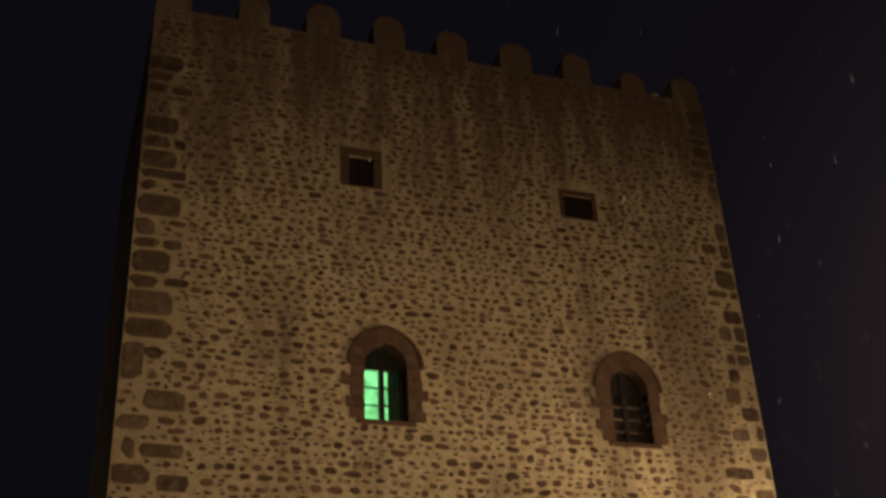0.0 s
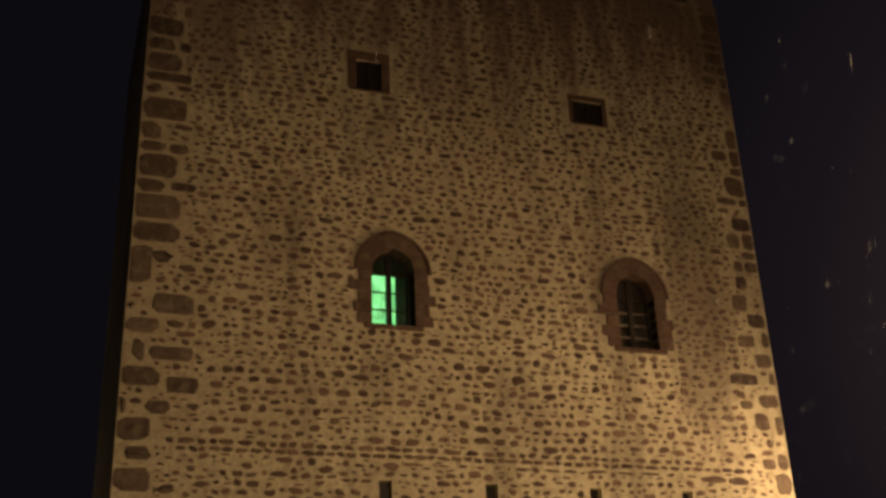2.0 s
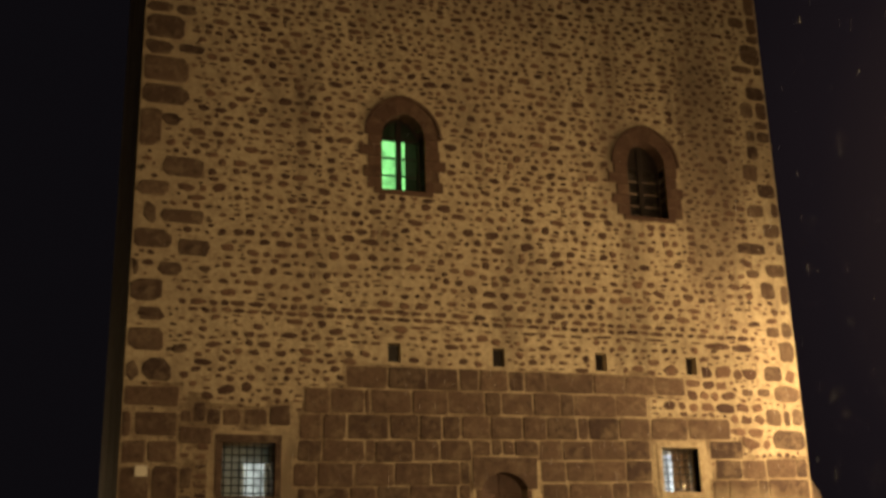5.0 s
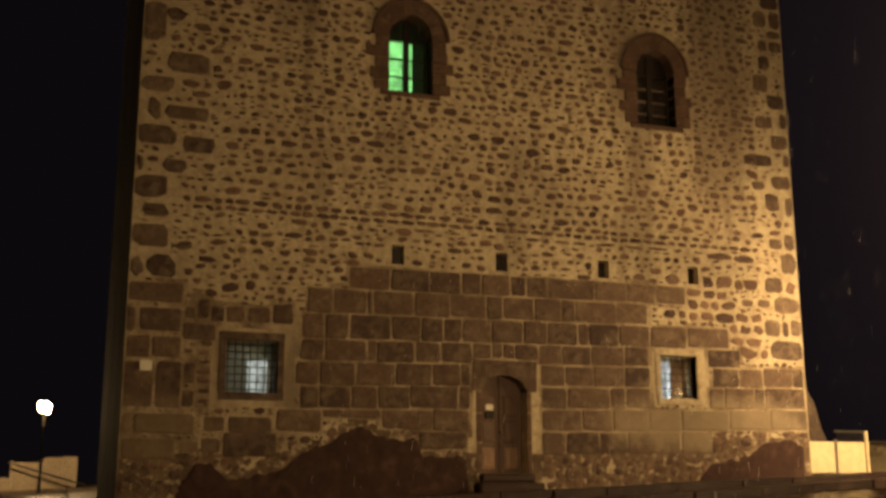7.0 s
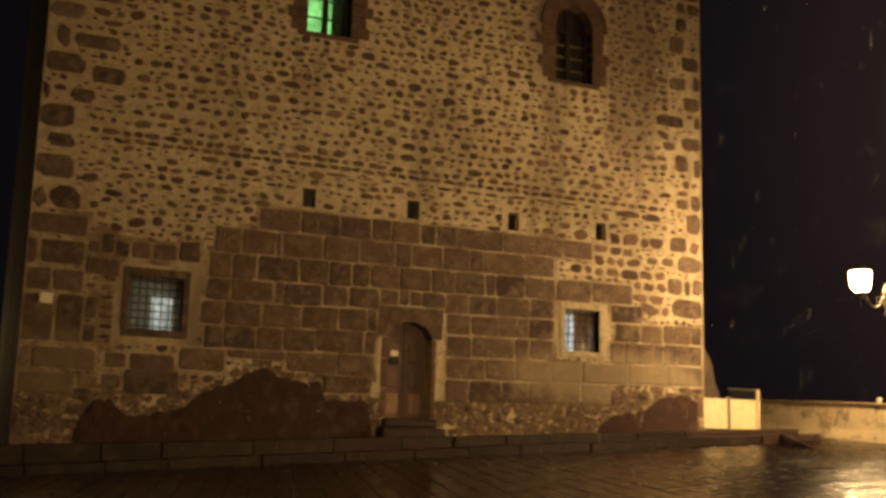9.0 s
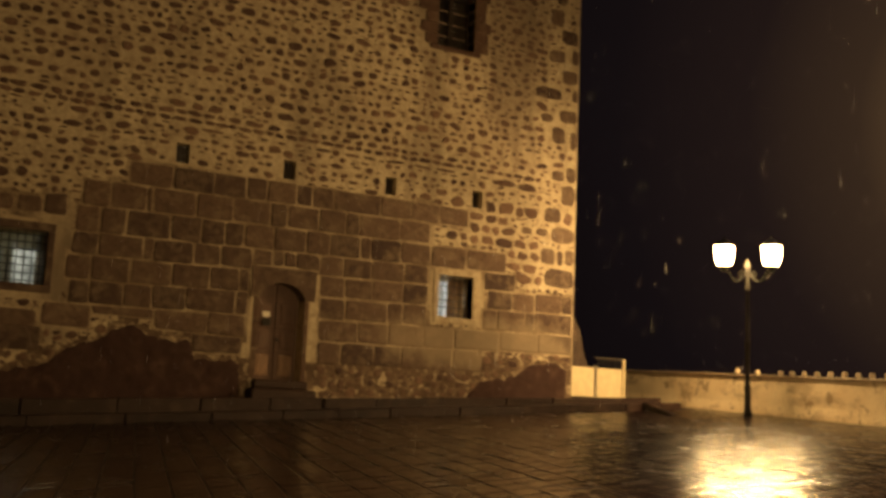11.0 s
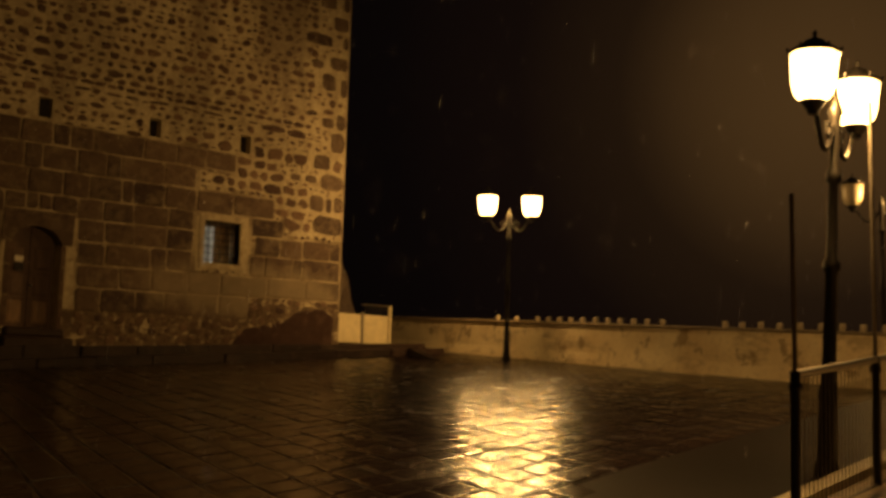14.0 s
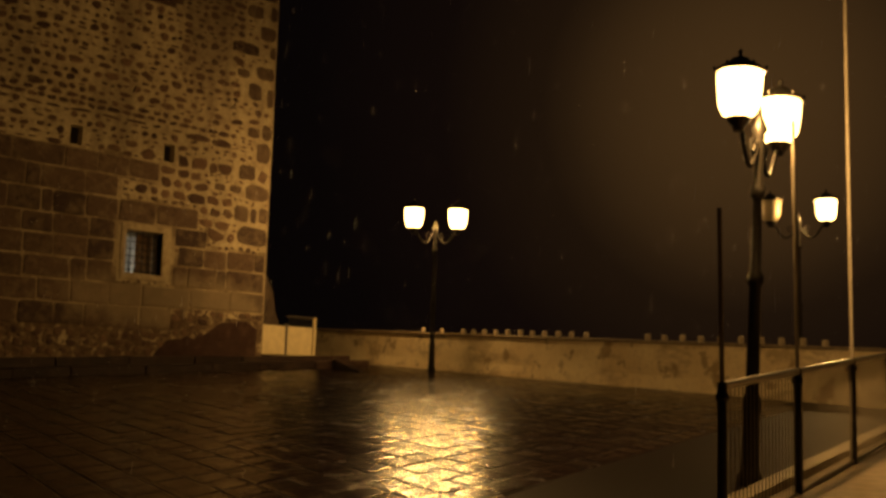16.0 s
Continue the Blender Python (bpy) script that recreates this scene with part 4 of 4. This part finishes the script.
while s < 1.2:
    x, y = along(s, 0.10)
    if r.random() < 0.93:
        o = new("coping_tooth", tooth_mesh)
        o.parent = parapet
        o.matrix_local = pose(x, y, plane(x, y) + 0.915 + r.uniform(-0.012, 0.012), 0, 0, math.degrees(math.atan2(PD.y, PD.x)) + r.uniform(-7, 7))
    s += 0.47 + r.uniform(-0.03, 0.03)

# ---- white gate between tower and parapet, and the stub of masonry behind it ----
gate = thing("low_gate", "low white sheet metal gate on posts beside the tower", "gate")
GY = 0.55
for a, b in ((18.40, 19.36), (19.44, 20.30)):
    pn = part("gate_panel", boxed(a, b, GY, GY + 0.03, 2.34, 3.13, 0.008), WHITE_METAL, gate)
    for z in (2.40, 3.07):
        part("edge_band", boxed(a + 0.01, b - 0.01, GY - 0.008, GY, z - 0.03, z + 0.03, 0.003), WHITE_METAL, pn)
for x, top in ((18.34, 3.2), (19.40, 3.2), (20.37, 3.42)):
    part("gate_post", boxed(x - 0.04, x + 0.04, GY - 0.02, GY + 0.06, base_z(x) - 0.05, top, 0.01), WHITE_METAL if top > 3.3 else STEEL, gate)
part("top_rail", tube(bmesh.new(), [(19.40, GY + 0.02, 3.40), (20.40, GY + 0.02, 3.40)], 0.025, 8), STEEL, gate)
for k in range(9):
    x = 19.5 + 0.1 * k
    part("wire", tube(bmesh.new(), [(x, GY + 0.02, 3.12), (x, GY + 0.02, 3.40)], 0.006, 5), STEEL, gate)
stub = thing("ruined_wall_stub", "sloping stub of old rubble masonry against the tower", "ruin")
bm = bmesh.new()
prism(bm, [(18.2, 1.6), (19.5, 1.6), (19.32, 3.0), (19.08, 3.5), (18.88, 4.05), (18.74, 4.4), (18.45, 4.8), (18.2, 4.9)], 0.66, 1.25)
bmesh.ops.triangulate(bm, faces=bm.faces)
bmesh.ops.subdivide_edges(bm, edges=bm.edges, cuts=3)
for v in bm.verts:
    v.co += 0.10 * noise.noise_vector(v.co * 2.6) * Vector((1 if v.co.x > 18.3 else 0, 0.6, 1 if v.co.z > 1.8 else 0))
part("masonry", bm, stone_material("old_rubble", False, (0.06, 0.045, 0.035), (0.10, 0.075, 0.055)), stub)


# ---- street lamps ----
def lantern(at, size, lit, parent, lean, watts):
    """One lantern, its centre at the given place: glass, cap with finial, base cup, frame bars."""
    x, y, z = at

    def turned(rows, n=16):
        return lathe(bmesh.new(), [(r * size, z + h * size) for r, h in rows], n, x, y)

    def spoke(a, rows, r):
        return tube(bmesh.new(), [(x + q * size * math.cos(a), y + q * size * math.sin(a), z + h * size) for q, h in rows], r * size, 5)

    lan = part("lantern", turned([(0.05, -0.40), (0.06, -0.36), (0.10, -0.31), (0.125, -0.27), (0.115, -0.262)], 14), IRON, parent)
    glass = part("glass", turned([(0.110, -0.262), (0.155, -0.235), (0.186, -0.18), (0.205, -0.10), (0.222, 0.12), (0.224, 0.18)]),
                 LIT_GLASS if lit else UNLIT_GLASS, lan, "glowing yellow glass" if lit else "dull unlit glass", smooth=True)
    glass.visible_shadow = False
    part("cap", turned([(0.20, 0.181), (0.250, 0.185), (0.24, 0.205), (0.18, 0.25), (0.11, 0.285), (0.085, 0.32), (0.04, 0.335), (0.016, 0.36),
                        (0.028, 0.385), (0.006, 0.42)]), IRON, lan, "dark domed cap with finial", smooth=True)
    for i in range(6):
        a = 2 * math.pi * (i + 0.5) / 6
        part("frame_bar", spoke(a, [(0.160, -0.245), (0.212, -0.10), (0.230, 0.185)], 0.006), IRON, lan)
        part("crest", spoke(a - math.pi / 6, [(0.23, 0.2), (0.25, 0.245)], 0.014), IRON, lan)
    if lit:
        lamp = bpy.data.lights.new("lantern_light", "POINT")
        lamp.energy, lamp.color, lamp.shadow_soft_size = watts, SODIUM, 0.10
        new("lantern_light", lamp).location = lean @ Vector((x, y, z - 0.03))


def street_lamp(x, y, h, arm, size, tilt, lit, label, watts):
    """A cast-iron post with two lanterns on curved arms; arm: half the way between them; tilt: degrees by which the post leans."""
    lamp = thing("street_lamp", label, "street lamp", "street lamps of the square")
    lean = Matrix.Translation((x, y, plane(x, y))) @ Matrix.Rotation(radians(tilt), 4, Vector((0.87, 0.5, 0)))
    lamp.matrix_world = lean
    part("post", lathe(bmesh.new(), [(0.105, -0.05), (0.105, 0.07), (0.08, 0.11), (0.068, 0.55), (0.078, 0.60), (0.078, 0.66), (0.058, 0.74), (0.050, 1.6), (0.07, 1.63),
                                     (0.07, 1.69), (0.046, 1.73), (0.036, h - 0.75), (0.065, h - 0.72), (0.065, h - 0.66), (0.04, h - 0.6),
                                     (0.045, h - 0.2), (0.07, h - 0.15), (0.03, h - 0.05), (0.012, h + 0.05)], 14), IRON, lamp, "dark tapered iron post with collars", smooth=True)
    ax, ay = arm
    for k, sgn in enumerate((-1, 1)):
        pts = []
        for i in range(13):
            f = i / 12
            pts.append((sgn * ax * f, sgn * ay * f, h - 0.20 - 0.30 * math.sin(math.pi * min(1, f * 1.12)) + (0.0 if f < 0.9 else -0.05)))
        part("arm", tube(bmesh.new(), pts, 0.022, 7), IRON, lamp, "curved iron arm")
        scroll = [(sgn * ax * (0.28 + 0.12 * q / 8 * math.cos(q * 0.8)), sgn * ay * (0.28 + 0.12 * q / 8 * math.cos(q * 0.8)), h - 0.28 + 0.14 * q / 8 * math.sin(q * 0.8)) for q in range(9)]
        part("scroll", tube(bmesh.new(), scroll, 0.012, 6), IRON, lamp)
        lantern((sgn * ax, sgn * ay, h - 0.25 + 0.37 * size), size, lit[k], lamp, lean, watts)


street_lamp(19.75, -4.70, 3.62, (-0.385, 0.375), 1.05, 0, (True, True), "dark iron street lamp with two lit lanterns before the parapet", 1300)
street_lamp(8.91, -19.22, 3.08, (0.48, 0.08), 0.83, 1.9, (True, True), "slightly leaning iron street lamp with two lit lanterns behind the railing", 1700)
street_lamp(22.85, -12.59, 3.62, (0.27, -0.50), 1.0, 0, (False, True), "dark iron street lamp with one lantern out beyond the parapet", 1350)
street_lamp(0.05, 30.0, 3.62, (0.06, 0.5), 1.0, 0, (True, True), "far street lamp with lit lanterns beside a low wall", 950)


# ---- railing beside the near lamp ----
POSTS = [(7.02, -20.09, 0.53), (8.80, -19.70, 0.68), (10.93, -19.17, 0.85), (12.9, -18.68, 1.0), (14.9, -18.2, 1.14)]
rail = thing("railing", "wet metal railing with thin upright bars and tall thin poles", "railing")
for k, (x, y, z) in enumerate(POSTS):
    part("post", tube(bmesh.new(), [(x, y, z - 0.2), (x, y, z + 1.02)], 0.033, 10), IRON, rail)
    part("post_cap", lathe(bmesh.new(), [(0.04, 0), (0.046, 0.02), (0.04, 0.05), (0.0, 0.07)], 10), IRON, rail).matrix_local = pose(x, y, z + 0.90)
    tall = {0: 2.15, 1: 3.0, 2: 5.2, 4: 5.2}.get(k)
    if tall:
        part("tall_pole", tube(bmesh.new(), [(x, y, z + 1.0), (x - 0.03, y, z + tall)], 0.016, 8), DULL_STEEL, rail, "tall thin grey pole")
for (xa, ya, za), (xb, yb, zb) in zip(POSTS, POSTS[1:]):
    part("hand_rail", tube(bmesh.new(), [(xa, ya, za + 1.0), (xb, yb, zb + 1.0)], 0.028, 10), STEEL, rail, "wet shining steel hand rail")
    part("bottom_rail", tube(bmesh.new(), [(xa, ya, za + 0.06), (xb, yb, zb + 0.06)], 0.018, 8), IRON, rail)
    m = int(math.hypot(xb - xa, yb - ya) / 0.085)
    for i in range(1, m):
        f = i / m
        x, y, z = xa + (xb - xa) * f, ya + (yb - ya) * f, za + (zb - za) * f
        part("upright_bar", tube(bmesh.new(), [(x, y, z + 0.06), (x, y, z + 0.99)], 0.005, 5), DULL_STEEL, rail)

# kerb strip behind the railing and the smooth strip of pavement round the lamp
kerb = thing("kerb", "pale wet stone kerb along the foot of the railing", "kerb", kind="structure")
KD = Vector((0.970, 0.243, 0))
for i in range(11):
    s = i * 1.05
    a, b = Vector((7.0, -19.98, 0)) + KD * s, Vector((7.0, -19.98, 0)) + KD * (s + 1.035)
    side = Vector((-KD.y, KD.x, 0)) * 0.16
    verts = []
    for p in (a, b, b + side, a + side):
        verts.append((p.x, p.y, plane(p.x, p.y) - 0.15))
    for p in (a, b, b + side, a + side):
        verts.append((p.x, p.y, plane(p.x, p.y) + 0.055))
    o = quick("kerb_stone", verts, [(0, 1, 5, 4), (1, 2, 6, 5), (2, 3, 7, 6), (3, 0, 4, 7), (4, 5, 6, 7)], KERB, kerb)


def strip_edge(x):
    """Where the slabs of the square end and the smooth pavement begins."""
    return -18.5 + 0.30 * (x - 7.27)


verts, faces = [], []
for i in range(31):
    x = -6 + i * 0.9
    for y in (strip_edge(x) + 0.30, -20.13 + 0.2505 * (x - 6.4) + 0.15):
        verts.append((x, y, plane(x, y) - 0.0055))
for i in range(30):
    faces.append((2 * i, 2 * i + 1, 2 * i + 3, 2 * i + 2))
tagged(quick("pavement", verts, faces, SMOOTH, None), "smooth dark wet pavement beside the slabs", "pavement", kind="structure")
verts, faces = [], []
for i in range(31):
    x = -6 + i * 0.9
    for k in range(6):
        y = -20.13 + 0.2505 * (x - 6.4) - 0.01 - k * 1.4
        verts.append((x, y, plane(x, y) - 0.01))
for i in range(30):
    for k in range(5):
        faces.append((6 * i + k, 6 * i + k + 1, 6 * i + k + 7, 6 * i + k + 6))
tagged(quick("walkway", verts, faces, CONCRETE, None), "worn wet concrete walkway before the railing", "walkway", kind="structure")

# ---- low wall and gate by the far lamp ----
far = thing("far_wall", "low pale garden wall with a sloping rail in the distance", "wall")
FY = 36.0
for a, b, h in ((-7.0, -1.35, 0.95), (-1.3, 0.15, 1.35), (0.2, 1.0, 1.5), (1.05, 1.75, 1.5)):
    part("wall_panel", boxed(a, b, FY, FY + 0.22, plane(a, FY) - 0.3, plane(a, FY) + h, 0.02), COPING, far)
for x in (-1.32, 0.18, 1.02):
    part("pier", boxed(x - 0.06, x + 0.06, FY - 0.04, FY + 0.24, plane(x, FY) - 0.2, plane(x, FY) + 1.42, 0.01), CONCRETE, far)
part("sloping_rail", tube(bmesh.new(), [(-1.5, FY - 0.5, plane(0, FY) + 1.25), (2.2, FY - 0.6, plane(0, FY) + 0.15)], 0.05, 8), IRON, far, "dark sloping hand rail")


# ---- pieces last: wall stones, corner stones, blocks ----
r = random.Random(77)
for name, x, z, w, h, proud in PIECES:
    v, f = block_mesh(w, h, proud + 0.006, r, 0.035)
    o = quick(name, v, f, ASHLAR, front)
    o.location = (x, 0, z)
for x, z, w, h, first in QUOINS:
    v, f = block_mesh(w, h, 0.026, r, 0.10) if first and x < 9 else stone_mesh(w * 1.02, h * 1.02, 14, 6.0, 0.022, r.randrange(10 ** 6), 0.09) if first else stone_mesh(w * 1.02, h * 1.02, 14, 4.5, 0.02, r.randrange(10 ** 6), 0.08)
    o = quick("corner_stone", v, f, QUOIN, front)
    o.location = (x, 0, z)
RUBBLE.sort(key=lambda q: (not (6.9 < q[1] < 9.4 and 4.0 < q[0] < 15.5)))
for x, z, w, h, seed in RUBBLE[:300]:
    v, f = stone_mesh(w * 1.12, h * 1.12, 8 if w < 0.3 else 10, 2.6, 0.022, seed, 0.2 if w < 0.5 else 0.1)
    o = quick("stone", v, f, STONE, front)
    o.location = (x, 0, z)
V, F = [], []
for x, z, w, h, seed in RUBBLE[300:]:
    v, f = stone_mesh(w * 1.12, h * 1.12, (8 if w < 0.3 else 10) if w > 0.12 else 6, 4.5 if w > 0.5 or x > 14.2 and 4.6 < z < 7.0 else 2.6, 0.022, seed, 0.2 if w < 0.5 else 0.1)
    k = len(V)
    V += [(a + x, b, c + z) for a, b, c in v]
    F += [tuple(i + k for i in q) for q in f]
tagged(quick("rubble_infill", V, F, STONE_MANY, front), "small dark basalt field stones bedded in mortar", kind="stuff")


# ---- the slabs of the square: lozenges laid cornerwise ----
paving = thing("paving", "square of wet dark lava slabs with open joints", "paving", kind="structure")
LONG, WIDE, GAP = 0.36, 0.21, 0.0105      # half diagonals, half the joint
UX, UY = 0.7071, 0.7071


def slab(x, y, q):
    """One lozenge slab with eased edges and a worked margin round its raised middle, a little tilted."""
    tx, ty, up = q.gauss(0, 0.009), q.gauss(0, 0.009), q.uniform(-0.003, 0.003)
    ring, rim, fall = [], q.uniform(0.046, 0.06), q.uniform(0.0028, 0.0050)
    levels = ((GAP, -0.05), (GAP, -fall), (rim, 0.0), (rim, -0.005), (rim + 0.007, -0.005), (rim + 0.007, 0.0))
    for e, h in levels:
        a, b = LONG - e * 1.98, WIDE - e * 1.16
        for u, v in ((-a, 0), (0, -b), (a, 0), (0, b)):
            px, py = u * UX + v * UY, u * UY - v * UX
            ring.append((x + px, y + py, plane(x + px, y + py) + h + up + tx * px + ty * py))
    n = len(levels) - 1
    faces = [(4 * k + i, 4 * k + 4 + i, 4 * k + 4 + (i + 1) % 4, 4 * k + (i + 1) % 4) for k in range(n) for i in range(4)]
    return ring, faces + [(4 * n + 3, 4 * n + 2, 4 * n + 1, 4 * n)]


def on_square(x, y):
    if y > -1.85:
        return -6 < x < (0.1 if y < 1 else 1.1) and y < 35.0
    return strip_edge(x) + 0.16 < y <= -1.85 and -6 < x < PX + (y - PY) * 0.233 - 0.25


q = random.Random(5)
SLABS = []
for i in range(-120, 120):
    for j in range(-200, 200):
        for o in (0, 1):
            u, v = (2 * i + o) * LONG, (2 * j + o) * WIDE
            x, y = u * UX + v * UY, u * UY - v * UX
            if on_square(x, y):
                SLABS.append((x, y))
SLABS.sort(key=lambda s: math.hypot(s[0] - 8.5, s[1] + 15.0))
for s in SLABS[:300]:
    v, f = slab(*s, q)
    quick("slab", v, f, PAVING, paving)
V, F = [], []
for s in SLABS[300:]:
    v, f = slab(*s, q)
    k = len(V)
    V += v
    F += [tuple(i + k for i in g) for g in f]
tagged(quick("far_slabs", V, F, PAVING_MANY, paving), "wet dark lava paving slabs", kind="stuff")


# the flush wet mortar between the slabs
V, F = [], []
for x, y in SLABS:
    k = len(V)
    for u, v in ((-LONG, 0), (0, -WIDE), (LONG, 0), (0, WIDE)):
        px, py = x + u * UX + v * UY, y + u * UY - v * UX
        V.append((px, py, plane(px, py) - 0.0075))
    F.append((k + 3, k + 2, k + 1, k))
tagged(quick("joint_mortar", V, F, JOINT, paving), "wet brown mortar in the joints", kind="stuff")


# ---- rain in the lamplight ----
def rain():
    """Short falling streaks, leaning with the wind, scattered evenly over the square."""
    r = random.Random(99)
    verts, faces = [], []
    for _ in range(3200):
        x, y = r.uniform(2.0, 26.0), r.uniform(-21.0, -2.6)
        if math.hypot(x - 0.5, y + 23.9) < 5.5:
            continue
        z = plane(x, y) + r.uniform(0.3, 7.5)
        L, w = r.uniform(0.04, 0.13), r.uniform(0.0003, 0.0008)
        dx, dy = 0.10 * L + r.uniform(-0.01, 0.01), 0.06 * L
        k = len(verts)
        for i in range(3):
            a = 2 * math.pi * i / 3
            verts.append((x + w * math.cos(a), y + w * math.sin(a), z))
        verts += [(x + dx, y + dy, z + L), (x - dx * 0.2, y, z - L * 0.25)]
        faces += [(k, k + 1, k + 3), (k + 1, k + 2, k + 3), (k + 2, k, k + 3), (k + 1, k, k + 4), (k + 2, k + 1, k + 4), (k, k + 2, k + 4)]
    n = Net("rain_water")
    n.done((0.85, 0.87, 0.9), 0.25)
    t = n.n.new("ShaderNodeBsdfTranslucent")
    t.inputs[0].default_value = (0.9, 0.9, 0.9, 1)
    x = n.n.new("ShaderNodeMixShader")
    x.inputs[0].default_value = 0.7
    n.l.new(n.b.outputs[0], x.inputs[1])
    n.l.new(t.outputs[0], x.inputs[2])
    n.l.new(x.outputs[0], n.n["Material Output"].inputs[0])
    o = quick("falling_rain", verts, faces, n.m, None)
    tagged(o, "fine falling rain streaks lit by the street lamps", "rain", kind="stuff")


rain()
